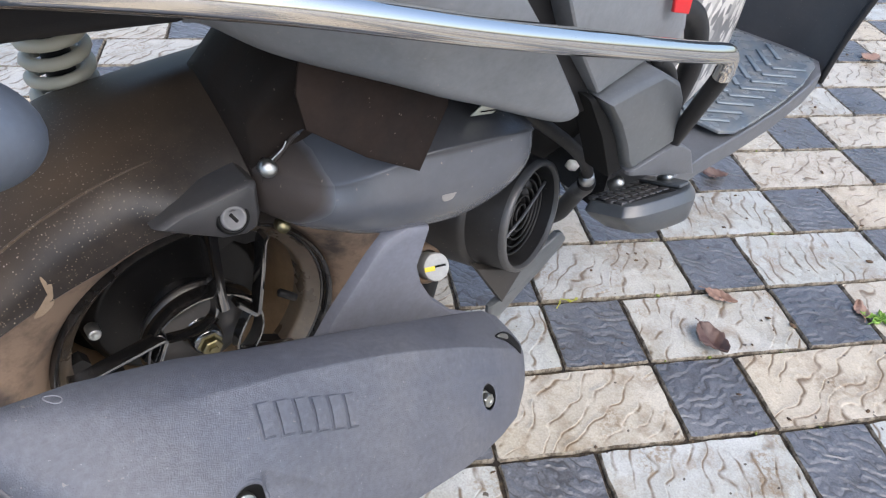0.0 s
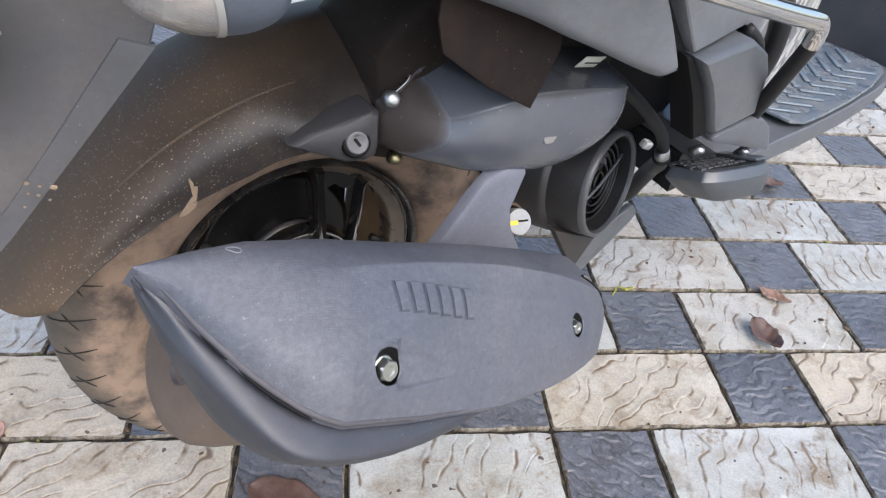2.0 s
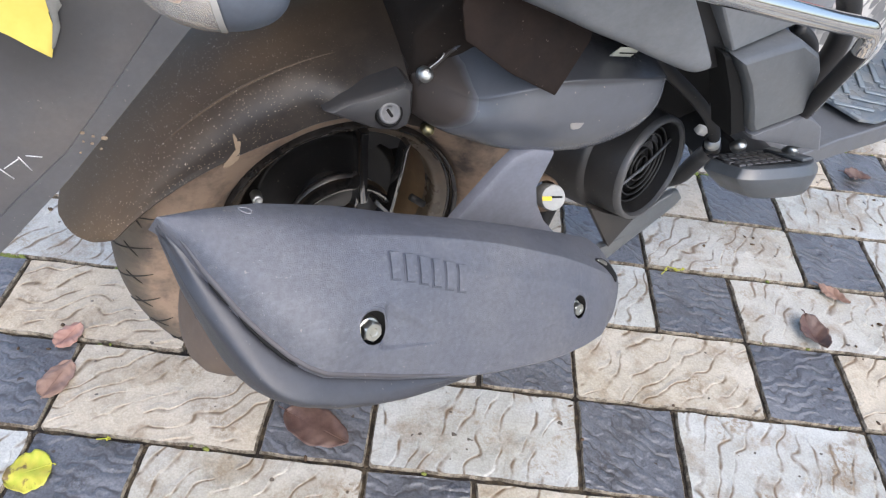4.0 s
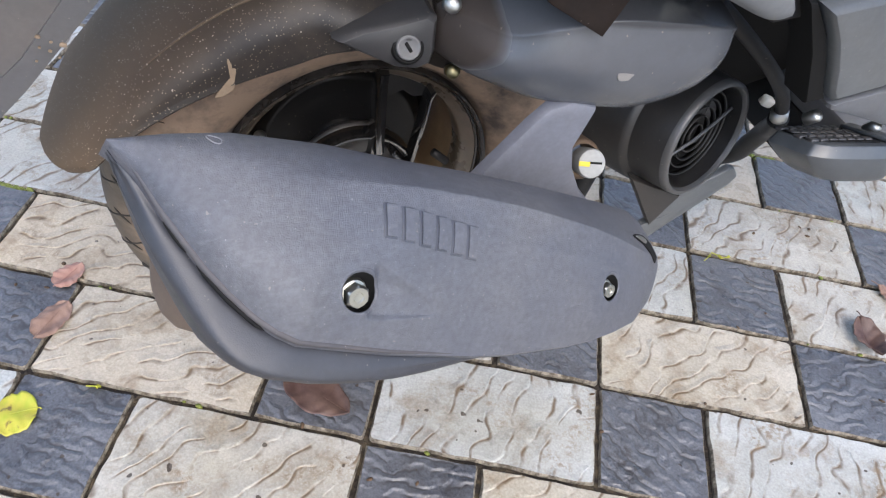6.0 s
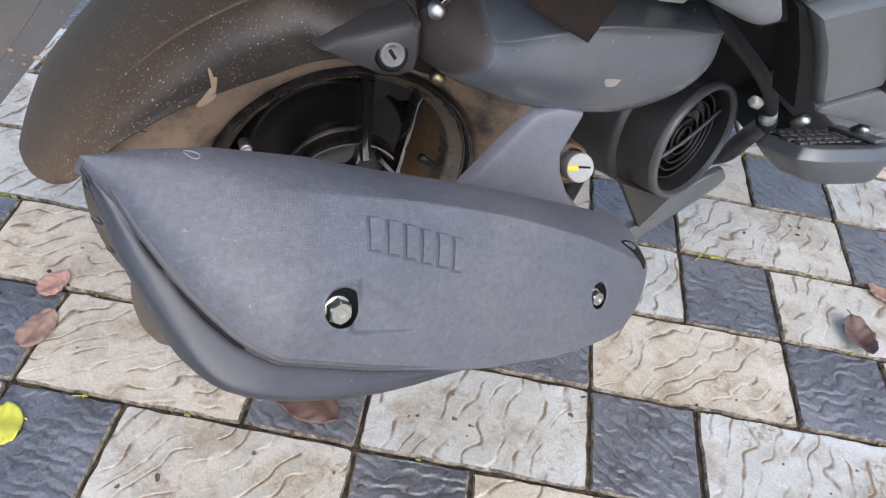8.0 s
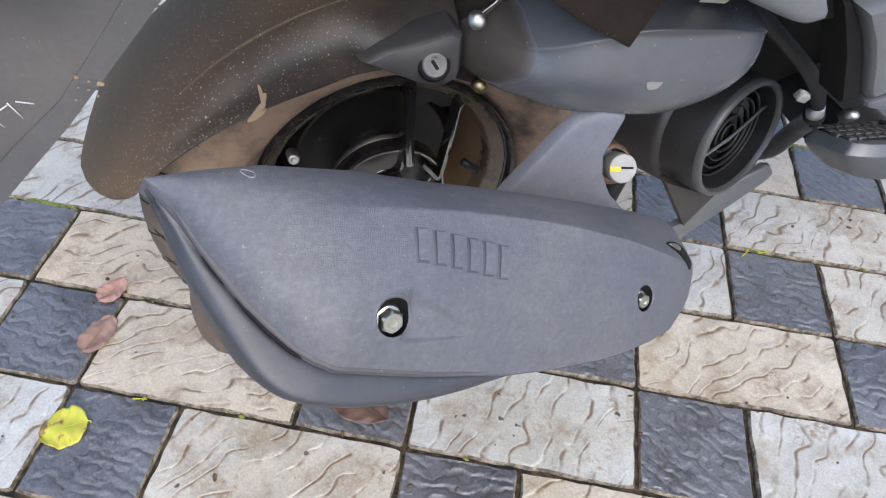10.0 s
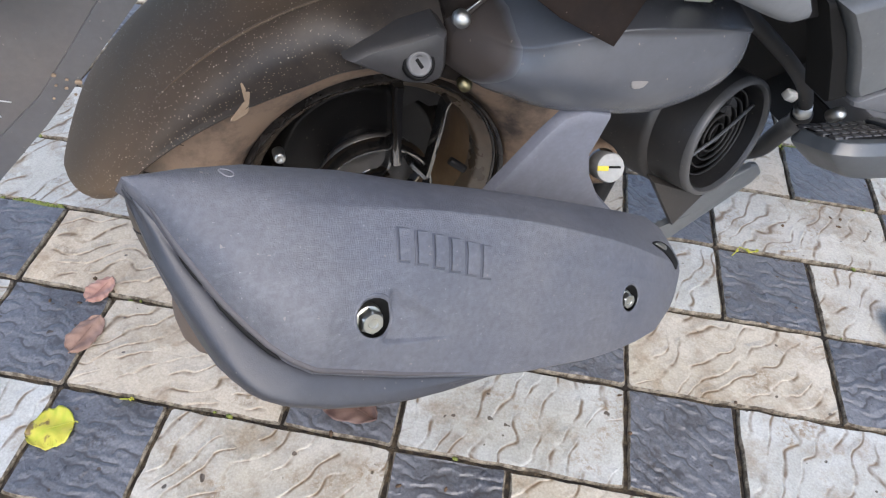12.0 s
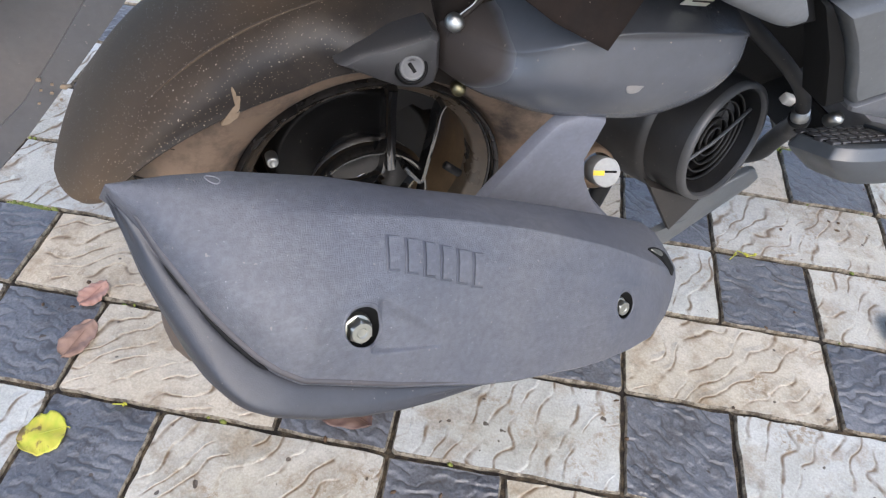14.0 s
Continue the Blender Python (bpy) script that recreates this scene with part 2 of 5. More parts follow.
def side(y, flip=1):
    """u forward, v up, w out to the scooter's right."""
    return Matrix(((1, 0, 0, 0), (0, 0, -1, y), (0, 1, 0, 0), (0, 0, 0, 1)))


def lathe(profile, centre, axis, seg=48, closed=False):
    """Turns (radius, height) pairs round an axis."""
    q = Vector((0, 0, 1)).rotation_difference(Vector(axis).normalized()).to_matrix()
    bm = bmesh.new()
    loops = [[Vector(centre) + q @ Vector((r * math.cos(2 * math.pi * k / seg), r * math.sin(2 * math.pi * k / seg), h)) for k in range(seg)]
             for r, h in profile]
    if closed:
        loops.append(loops[0])
        rings(bm, loops, cap=False)
        bmesh.ops.remove_doubles(bm, verts=bm.verts, dist=1e-6)
    else:
        rings(bm, loops)
    return bm


def tube(points, radius, seg=12, steps=6, smooth=True):
    p = [Vector(q) for q in (spline(points, steps, False) if smooth else points)]
    bm, loops, side_v = bmesh.new(), [], Vector((0.3, 0.5, 0.8))
    for i, q in enumerate(p):
        d = (p[min(i + 1, len(p) - 1)] - p[max(i - 1, 0)]).normalized()
        side_v = (side_v - d * side_v.dot(d)).normalized()
        w = d.cross(side_v)
        r = radius[min(i, len(radius) - 1)] if isinstance(radius, (list, tuple)) else radius
        loops.append([q + side_v * r * math.cos(2 * math.pi * k / seg) + w * r * math.sin(2 * math.pi * k / seg) for k in range(seg)])
    rings(bm, loops)
    return bm


def box(size, m, edge=0.003):
    bm = bmesh.new()
    bmesh.ops.create_cube(bm, size=1, matrix=m @ Matrix.Diagonal((*size, 1)))
    if edge:
        bmesh.ops.bevel(bm, geom=bm.edges[:], offset=edge, segments=2, affect="EDGES", profile=0.5)
    return bm


def loft(sections, axis_x, steps=4, along=None, cap=True):
    """Closed sections (y, z) at stations x, smoothed along and round."""
    bm = bmesh.new()
    ring = [np.array(spline(s, steps)) for s in sections]
    full = [np.c_[np.full(len(r), x), r] for x, r in zip(axis_x, ring)]
    loops = spline([f.ravel() for f in full], along or 5, False)
    rings(bm, [lp.reshape(-1, 3) for lp in loops], cap=cap)
    return bm

# ---- the paving: cream slabs and dark squares in stepped rows ----


def tile_material(name, base, pale, stain, ring_scale, turn, relief, own, dirt_tone, grit, worn_at, rise, gloss, wander, broken=False):
    """Cast concrete with wavy riven ridges: each rises softly and drops sharply, and dirt stays under the drop."""
    m, n, l, b = material(name, base, 0.42)
    co = n.new("ShaderNodeTexCoord").outputs["Object"]
    info = n.new("ShaderNodeObjectInfo")
    shift = n.new("ShaderNodeVectorMath")
    shift.operation = "MULTIPLY_ADD"
    shift.inputs[1].default_value = (1, 1, 1)
    scl = n.new("ShaderNodeVectorMath")
    scl.operation = "SCALE"
    scl.inputs[0].default_value = (31, 57, 13)
    l.new(info.outputs["Random"], scl.inputs["Scale"])
    l.new(co, shift.inputs[0])
    l.new(scl.outputs[0], shift.inputs[2])
    p = shift.outputs[0]
    big = noise_tex(n, l, 6, 4, 0.6, p)
    mid = noise_tex(n, l, 30, 5, 0.65, p)
    fine = noise_tex(n, l, 300, 3, 0.7, p)
    col = mix(n, l, ramp(n, l, big.outputs[0], [(0.36, 0.0), (0.64, 1.0)]).outputs[0], base, pale)
    # each slab weathers its own way: some yellowed, some washed grey
    tone = ramp(n, l, info.outputs["Random"], [(0.15, 0.0), (0.85, 0.9)])
    col = mix(n, l, tone.outputs[0], col, own)
    blot = ramp(n, l, noise_tex(n, l, 13, 6, 0.72, p).outputs[0], [(0.50, 0.0), (0.70, 0.75)])
    col = mix(n, l, blot.outputs[0], col, stain)
    col = mix(n, l, 1.0, col, ramp(n, l, mid.outputs[0], [(0.3, 0.90), (0.7, 1.09)]).outputs[0], "MULTIPLY")
    col = mix(n, l, 1.0, col, ramp(n, l, fine.outputs[0], [(0.3, 1 - grit), (0.7, 1 + grit)]).outputs[0], "MULTIPLY")
    # riven ridges
    rot = n.new("ShaderNodeVectorRotate")
    rot.rotation_type = "Z_AXIS"
    tw = n.new("ShaderNodeMath")
    tw.operation = "MULTIPLY_ADD"
    tw.inputs[1].default_value, tw.inputs[2].default_value = 1.1, turn
    l.new(info.outputs["Random"], tw.inputs[0])
    l.new(tw.outputs[0], rot.inputs["Angle"])
    l.new(p, rot.inputs["Vector"])
    wave = n.new("ShaderNodeTexWave")
    wave.wave_type, wave.wave_profile = "BANDS", "SAW"
    wave.inputs["Scale"].default_value = ring_scale
    wave.inputs["Distortion"].default_value = wander
    wave.inputs["Detail"].default_value = 2.2 if broken else 1.5
    wave.inputs["Detail Scale"].default_value = 1.7 if broken else 1.3
    wave.inputs["Detail Roughness"].default_value = 0.5
    l.new(rot.outputs[0], wave.inputs["Vector"])
    ridge = ramp(n, l, wave.outputs["Fac"], rise)
    if broken:
        ridge.color_ramp.interpolation = "EASE"
    under = ramp(n, l, wave.outputs["Fac"], [(0.0, 1.0), (0.07, 0.85), (0.17, 0.0), (0.90, 0.0), (1.0, 1.0)])
    worn = ramp(n, l, noise_tex(n, l, 30 if broken else 18, 3, 0.5, p).outputs[0], [(worn_at, 0.03), (worn_at + 0.10, 1.0)])
    kept = ramp(n, l, noise_tex(n, l, 26, 3, 0.55, p).outputs[0], [(0.35, 0.0), (0.50, 0.95)])
    dirt = mix(n, l, 1.0, mix(n, l, 1.0, under.outputs[0], worn.outputs[0], "MULTIPLY"), kept.outputs[0], "MULTIPLY")
    col = mix(n, l, dirt, col, dirt_tone)
    # rusty dust caught in a few rough places, a few dark pits
    grainy = ramp(n, l, noise_tex(n, l, 120, 5, 0.75, p).outputs[0], [(0.47, 0.0), (0.58, 0.8)])
    where = ramp(n, l, noise_tex(n, l, 11, 4, 0.65, rot.outputs[0]).outputs[0], [(0.53, 0.0), (0.66, 1.0)])
    col = mix(n, l, mix(n, l, 1.0, grainy.outputs[0], where.outputs[0], "MULTIPLY"), col, stain)
    pit = ramp(n, l, noise_tex(n, l, 70, 1, 0.4, p).outputs[0], [(0.760, 0.0), (0.772, 0.9)])
    col = mix(n, l, pit.outputs[0], col, (0.05, 0.035, 0.022))
    l.new(col, b.inputs["Base Color"])
    l.new(ramp(n, l, big.outputs[0], [(0.3, gloss), (0.7, gloss + 0.22)]).outputs[0], b.inputs["Roughness"])
    cut = n.new("ShaderNodeMath")
    cut.operation = "MULTIPLY"
    l.new(ridge.outputs[0], cut.inputs[0])
    l.new(worn.outputs[0], cut.inputs[1])
    add = n.new("ShaderNodeMath")
    add.operation = "MULTIPLY_ADD"
    add.inputs[1].default_value = 0.35
    l.new(mid.outputs[0], add.inputs[0])
    l.new(cut.outputs[0], add.inputs[2])
    rough_top = n.new("ShaderNodeMath")
    rough_top.operation = "MULTIPLY_ADD"
    rough_top.inputs[1].default_value = 0.09
    l.new(fine.outputs[0], rough_top.inputs[0])
    l.new(add.outputs[0], rough_top.inputs[2])
    bump(n, l, b, rough_top.outputs[0], relief, 0.0036)
    return m


CREAM = tile_material("cream_tile", (0.345, 0.333, 0.285), (0.445, 0.450, 0.425), (0.215, 0.150, 0.086), 11.5, 0.2, 0.55, (0.500, 0.410, 0.290), (0.115, 0.072, 0.036), 0.18, 0.42, [(0.0, 0.0), (0.12, 0.04), (0.55, 0.35), (0.86, 1.0), (0.93, 0.9), (1.0, 0.0)], 0.20, 9.0)
SLATE = tile_material("slate_tile", (0.070, 0.073, 0.084), (0.150, 0.153, 0.164), (0.052, 0.046, 0.042), 17, 1.2, 0.60, (0.122, 0.125, 0.136), (0.052, 0.050, 0.050), 0.30, 0.40, [(0.0, 0.0), (0.50, 1.0), (1.0, 0.0)], 0.22, 8.0, True)
JOINT, jn, jl, jb = material("joint_dirt", (0.05, 0.04, 0.028), 0.9)
jl.new(mix(jn, jl, ramp(jn, jl, noise_tex(jn, jl, 60, 5).outputs[0], [(0.45, 0.0), (0.62, 1.0)]).outputs[0],
           (0.024, 0.018, 0.013), (0.10, 0.075, 0.045)), jb.inputs["Base Color"])
bump(jn, jl, jb, noise_tex(jn, jl, 220, 4).outputs[0], 1.0, 0.006)
# the slabs' rounded arrises hold the dirt of the joints
ARRIS, rn_, rl_, rb_ = material("stained_tile_edge", (0.12, 0.09, 0.06), 0.75)
rl_.new(mix(rn_, rl_, ramp(rn_, rl_, noise_tex(rn_, rl_, 70, 5, 0.7).outputs[0], [(0.42, 0.0), (0.58, 1.0)]).outputs[0], (0.085, 0.066, 0.045), (0.30, 0.26, 0.20)), rb_.inputs["Base Color"])
bump(rn_, rl_, rb_, noise_tex(rn_, rl_, 300, 4).outputs[0], 0.8, 0.003)

UNIT, GAP = 0.15, 0.0058
bm = bmesh.new()
bmesh.ops.create_grid(bm, x_segments=8, y_segments=8, size=300, matrix=pose(0, 0, -0.007))
ground = tagged(part("ground", bm, JOINT, None, "dark earth bed under the paving"), category="ground", kind="structure")


def slab(length, seed):
    """A cast paver with worn edges; its top lies at z = 0."""
    rnd = random.Random(seed)
    w, d = length - GAP, UNIT - GAP
    corner = [(-w / 2, -d / 2), (w / 2, -d / 2), (w / 2, d / 2), (-w / 2, d / 2)]
    wear = lambda k: rnd.uniform(-k, k)
    o = []
    for i in range(4):
        a, b = Vector(corner[i]), Vector(corner[(i + 1) % 4])
        steps = 14 if i % 2 == 0 and length > UNIT else 8
        for f in np.linspace(0.015, 0.985, steps):
            o.append(a.lerp(b, float(f)) + Vector((wear(0.0013), wear(0.0013))))
    bm = bmesh.new()
    rings(bm, [[(p.x, p.y, -0.03) for p in o], [(p.x, p.y, -0.004) for p in o],
               [(p.x * (1 - 0.0042 / w) + wear(0.0007), p.y * (1 - 0.0042 / d) + wear(0.0007), wear(0.0002) - 0.0002) for p in o]])
    for f in bm.faces:
        f.material_index = 0 if len(f.verts) > 4 else 1
    me = bpy.data.meshes.new("tile")
    bm.to_mesh(me)
    bm.free()
    return me


pavement = tagged(new("pavement"), "wet cream and dark grey cast paving tiles, rippled and stained", "pavement", kind="structure")
slabs = {}
for seed in range(5):
    for long in (1, 0):
        slabs[long, seed] = slab(UNIT * (2 if long else 1), seed * 2 + long)
        slabs[long, seed].materials.append(CREAM if long else SLATE)
        slabs[long, seed].materials.append(ARRIS)
far = {0: bmesh.new(), 1: bmesh.new()}
rnd = random.Random(4)
for row in range(-44, 40):
    for k in range(-22, 26):
        start = 3 * k + (row + 1) % 3
        for long, x0, span in ((0, start, 1), (1, start + 1, 2)):
            cx, cy = (x0 + span / 2) * UNIT, -(row + 0.5) * UNIT
            m = pose(cx, cy, rnd.uniform(-0.0012, 0.0012), rnd.uniform(-0.25, 0.25), rnd.uniform(-0.25, 0.25), rnd.uniform(-0.3, 0.3))
            if -4 <= x0 <= 18 and -11 <= row <= 3:
                ob = new("tile", slabs[long, rnd.randrange(5)])
                ob.matrix_world = m
                ob.parent = pavement
            else:
                w, d = span * UNIT - GAP, UNIT - GAP
                far[long].faces.new([far[long].verts.new(m @ Vector((sx * w / 2, sy * d / 2, 0))) for sx, sy in ((-1, -1), (1, -1), (1, 1), (-1, 1))])
for long, mat in ((1, CREAM), (0, SLATE)):
    ob = part("far_tiles", far[long], mat, pavement, smooth=False)
    tagged(ob, kind="stuff")

# ---- the scooter: x forward, y to its left, z up from the rear axle ----
AXLE = 0.30
scooter = tagged(new("scooter"), "matt grey scooter on its centre stand, dusty and mud-specked", "scooter")
scooter.matrix_world = pose(0.395, -0.148, 0, 0, 0, 28)


def sp(name, bm, mat, label="", parent=None, smooth=True, crease=None):
    ob = part(name, bm, mat, parent or scooter, label, smooth)
    if parent is None:
        ob.location = (0, 0, AXLE)
    if crease:
        sharp(ob, crease)
    return ob


# rear wheel
# brown rim dust, paled so its colour also stands for reflected sky
RIML = plastic("dust_and_sheen_rim_paint", (0.075, 0.062, 0.050), (0.24, 0.175, 0.115), amount=0.7, rough=0.18, grain=0.05, spec=0.9)
TYRE_R, WY = 0.250, 0.045
RUBBER, rn, rl, rb = material("dusty_rubber", (0.03, 0.028, 0.026), 0.75)
rco = rn.new("ShaderNodeTexCoord").outputs["Object"]
flat = rn.new("ShaderNodeVectorMath")
flat.operation = "MULTIPLY"
flat.inputs[1].default_value = (1, 0, 1)
rl.new(rco, flat.inputs[0])
reach = rn.new("ShaderNodeVectorMath")
reach.operation = "LENGTH"
rl.new(flat.outputs[0], reach.inputs[0])
uneven = rn.new("ShaderNodeMath")
uneven.operation = "MULTIPLY_ADD"
uneven.inputs[1].default_value = 0.03
rl.new(noise_tex(rn, rl, 26, 5, 0.65, rco).outputs[0], uneven.inputs[0])
rl.new(reach.outputs["Value"], uneven.inputs[2])
worn_tread = ramp(rn, rl, uneven.outputs[0], [(0.238, 0.0), (0.256, 0.85)])
caked = mix(rn, rl, ramp(rn, rl, noise_tex(rn, rl, 18, 5, 0.65, rco).outputs[0], [(0.34, 0.0), (0.56, 1.0)]).outputs[0], (0.070, 0.055, 0.047), (0.290, 0.205, 0.145))
rl.new(mix(rn, rl, worn_tread.outputs[0], caked, (0.085, 0.072, 0.055)), rb.inputs["Base Color"])
bump(rn, rl, rb, noise_tex(rn, rl, 400, 3).outputs[0], 0.3, 0.001)


def tyre_mesh():
    """Round-shouldered tyre with slanted tread cuts."""
    bm, loops, n, m = bmesh.new(), [], 560, 56
    for i in range(n):
        th = 2 * math.pi * i / n
        lp = []
        for j in range(m + 1):
            s = -1 + 2 * j / m
            ang = s * 2.75
            r, y = 0.203 + 0.057 * math.cos(ang) - 0.004 * math.cos(ang) ** 8, -0.012 + 0.057 * math.sin(ang)
            if abs(s) < 0.56:
                run = (th * 0.25 + abs(s) * 0.055 + (0.021 if s > 0 else 0)) % 0.0436
                cut = max(0, 1 - abs(run - 0.012) / 0.0026) if 0.09 < abs(s) < 0.53 else 0
                run2 = (th * 0.25 - abs(s) * 0.03 + (0.03 if s > 0 else 0.009)) % 0.0436
                cut = max(cut, max(0, 1 - abs(run2 - 0.03) / 0.0022) if 0.32 < abs(s) < 0.5 else 0)
                r -= 0.0022 * min(1, cut * 2.2) * (1 if math.cos(ang) > 0 else 0)
            lp.append((r * math.sin(th), WY + y, r * math.cos(th)))
        loops.append(lp)
    loops.append(loops[0])
    rings(bm, loops, closed=False)
    bmesh.ops.remove_doubles(bm, verts=bm.verts, dist=1e-6)
    return bm


wheel = sp("rear_wheel", lathe([(0.1470, -0.046), (0.1488, -0.0475), (0.1500, -0.044), (0.1485, -0.020), (0.1440, -0.030), (0.1405, -0.0335), (0.1418, -0.0350), (0.1432, -0.036), (0.1440, -0.041), (0.1452, -0.0445)], (0, WY, 0), (0, 1, 0), 128, True), BLACK, "gloss black alloy wheel rim", crease=40)
sp("rim_dish", lathe([(0.1412, -0.0335), (0.1400, -0.0355), (0.1388, -0.0345), (0.1340, -0.029), (0.1290, -0.025), (0.1270, -0.0235), (0.1258, -0.020), (0.1252, -0.010), (0.1250, 0.000), (0.1485, 0.002), (0.1485, -0.02)],
                     (0, WY, 0), (0, 1, 0), 128, True), RIML, "dish of the rim, its dust film paled to give a sheen", wheel, crease=40)
sp("rim_barrel", lathe([(0.1252, -0.002), (0.1248, 0.012), (0.1240, 0.050), (0.123, 0.085), (0.130, 0.098), (0.1484, 0.100), (0.1484, 0.002)], (0, WY, 0), (0, 1, 0), 128, True), BARREL, "dusty inner barrel of the rim", wheel, crease=40)
sp("tyre", tyre_mesh(), RUBBER, "rear tyre brown with dried dust", wheel, crease=35)


def groove(th0, s0, s1, slope):
    """A dark strip for the shade in a slanted tread cut, from near the crown to the shoulder."""
    pts = []
    for s in np.linspace(s0, s1, 7):
        ang, th = s * 2.75, th0 + slope * (abs(s) - abs(s0))
        r, y = 0.2035 + 0.057 * math.cos(ang) - 0.004 * max(0, math.cos(ang)) ** 8, -0.012 + 0.0575 * math.sin(ang)
        pts.append((r * math.sin(th), WY + y, r * math.cos(th)))
    return tube(pts, [0.0003, 0.0007, 0.0008, 0.0009, 0.0008, 0.0007, 0.0003], 8, 1, smooth=False)


for k in range(36):
    th = 2 * math.pi * k / 36
    sp("tread_cut", groove(th, -0.12, -0.46, 0.24), TREAD, "", wheel)
    sp("tread_cut", groove(th + 0.07, -0.26, -0.37, -0.55), TREAD, "", wheel)
sp("hub", lathe([(0.0001, -0.048), (0.014, -0.048), (0.0165, -0.045), (0.018, -0.034), (0.022, -0.028), (0.030, -0.02), (0.036, 0.012), (0.040, 0.04), (0.036, 0.05)],
                (0, WY, 0), (0, 1, 0)), GLOSS, "", wheel)
sp("axle_nut", lathe([(0.0001, -0.0600), (0.0050, -0.0600), (0.0054, -0.0575), (0.0100, -0.0575), (0.0112, -0.0562), (0.0112, -0.050), (0.014, -0.049), (0.014, -0.046), (0.010, -0.012)], (0, WY, 0), (0, 1, 0), 6), YZINC, "yellow zinc axle nut", wheel, crease=20)
sp("brake_drum", lathe([(0.02, 0.020), (0.070, 0.020), (0.086, 0.023), (0.0885, 0.0215), (0.0905, 0.024), (0.098, 0.032), (0.101, 0.045), (0.103, 0.078), (0.1222, 0.084), (0.1222, 0.10)], (-0.002, WY, 0.0), (0, 1, 0), 64), DRUMP, "black brake drum specked with dust", wheel)


def ridge_wall(path, half, y0, y1, turn, slope=0.16):
    """A standing wall with a rounded crest along a path in the wheel's plane; the crest comes forward towards the hub."""
    p = [np.array(q) for q in spline([(x, z) for x, z in path], 5, False)]
    bm, loops = bmesh.new(), []
    for i, q in enumerate(p):
        d = p[min(i + 1, len(p) - 1)] - p[max(i - 1, 0)]
        n = np.array((-d[1], d[0])) / (np.linalg.norm(d) + 1e-9)
        top = y0 - slope * (0.13 - float(np.hypot(*q)))
        prof = ((-half * 1.25, top + y1), (-half, top + 0.004), (-half * 0.75, top + 0.0008), (0, top), (half * 0.75, top + 0.0008), (half, top + 0.004), (half * 1.25, top + y1))
        loops.append([turn @ Vector((q[0] + n[0] * w, WY + y, q[1] + n[1] * w)) for w, y in prof])
    rings(bm, loops)
    return bm


LUG = (-0.0985, 0.002, 0.0710)
# three forked arms: a broad bar, a thin bar that turns back in a V, and a wall round the pocket beside them
for k in range(3):
    turn = Matrix.Rotation(radians(120 * k), 4, "Y").inverted()
    sp("wheel_arm", ridge_wall([(0.0250, 0.134), (0.0232, 0.122), (0.0212, 0.095), (0.0192, 0.068), (0.0185, 0.050)], 0.0056, -0.045, 0.020, turn, 0.22), GLOSS, "", wheel, crease=30)
    sp("thin_arm", ridge_wall([(0.0800, 0.108), (0.0742, 0.1000), (0.0690, 0.075), (0.0622, 0.0475), (0.0560, 0.023), (0.0525, 0.019), (0.0465, 0.027), (0.034, 0.044)], 0.0027, -0.045, 0.016, turn), GLOSS, "", wheel, crease=30)
    sp("pocket_wall", ridge_wall([(0.0150, 0.066), (0.0126, 0.045), (0.0070, 0.036), (-0.004, 0.0305), (-0.0209, 0.0285), (-0.042, 0.031)], 0.0020, -0.040, 0.012, turn), GLOSS, "", wheel, crease=30)
    web = bmesh.new()
    outline = [(0.026, 0.132), (0.058, 0.121), (0.082, 0.106), (0.076, 0.088), (0.064, 0.088), (0.052, 0.098), (0.036, 0.092), (0.024, 0.080)]
    rings(web, [[turn @ Vector((x, WY + y, z)) for x, z in outline] for y in (-0.020, -0.006)])
    sp("arm_web", web, DARK, "", wheel, crease=35)
sp("hub_ring", lathe([(0.0590, -0.030), (0.0600, -0.044), (0.0610, -0.047), (0.0632, -0.047), (0.0644, -0.044), (0.0660, -0.030)], (0, WY, 0), (0, 1, 0), 96, True), GLOSS, "gloss black hub ring", wheel, crease=40)
sp("rim_lug", lathe([(0.0001, 0.0004), (0.002, 0.0002), (0.0032, 0.0022), (0.0052, 0.0022), (0.006, 0.0), (0.0062, -0.012)], LUG, (0, -1, 0.1), 28), ZINC, "small bright lug on the rim", wheel)
sp("hub_plate", lathe([(0.014, -0.030), (0.034, -0.027), (0.052, -0.022), (0.0600, -0.018), (0.0590, -0.012)], (0, WY, 0), (0, 1, 0), 64), HUBDUST, "dusty hub disc", wheel)
sp("air_valve", tube([(0.079, -0.012, 0.040), (0.095, -0.016, 0.027)], 0.0046, 12, 2), DARK, "black rubber tyre valve", wheel)

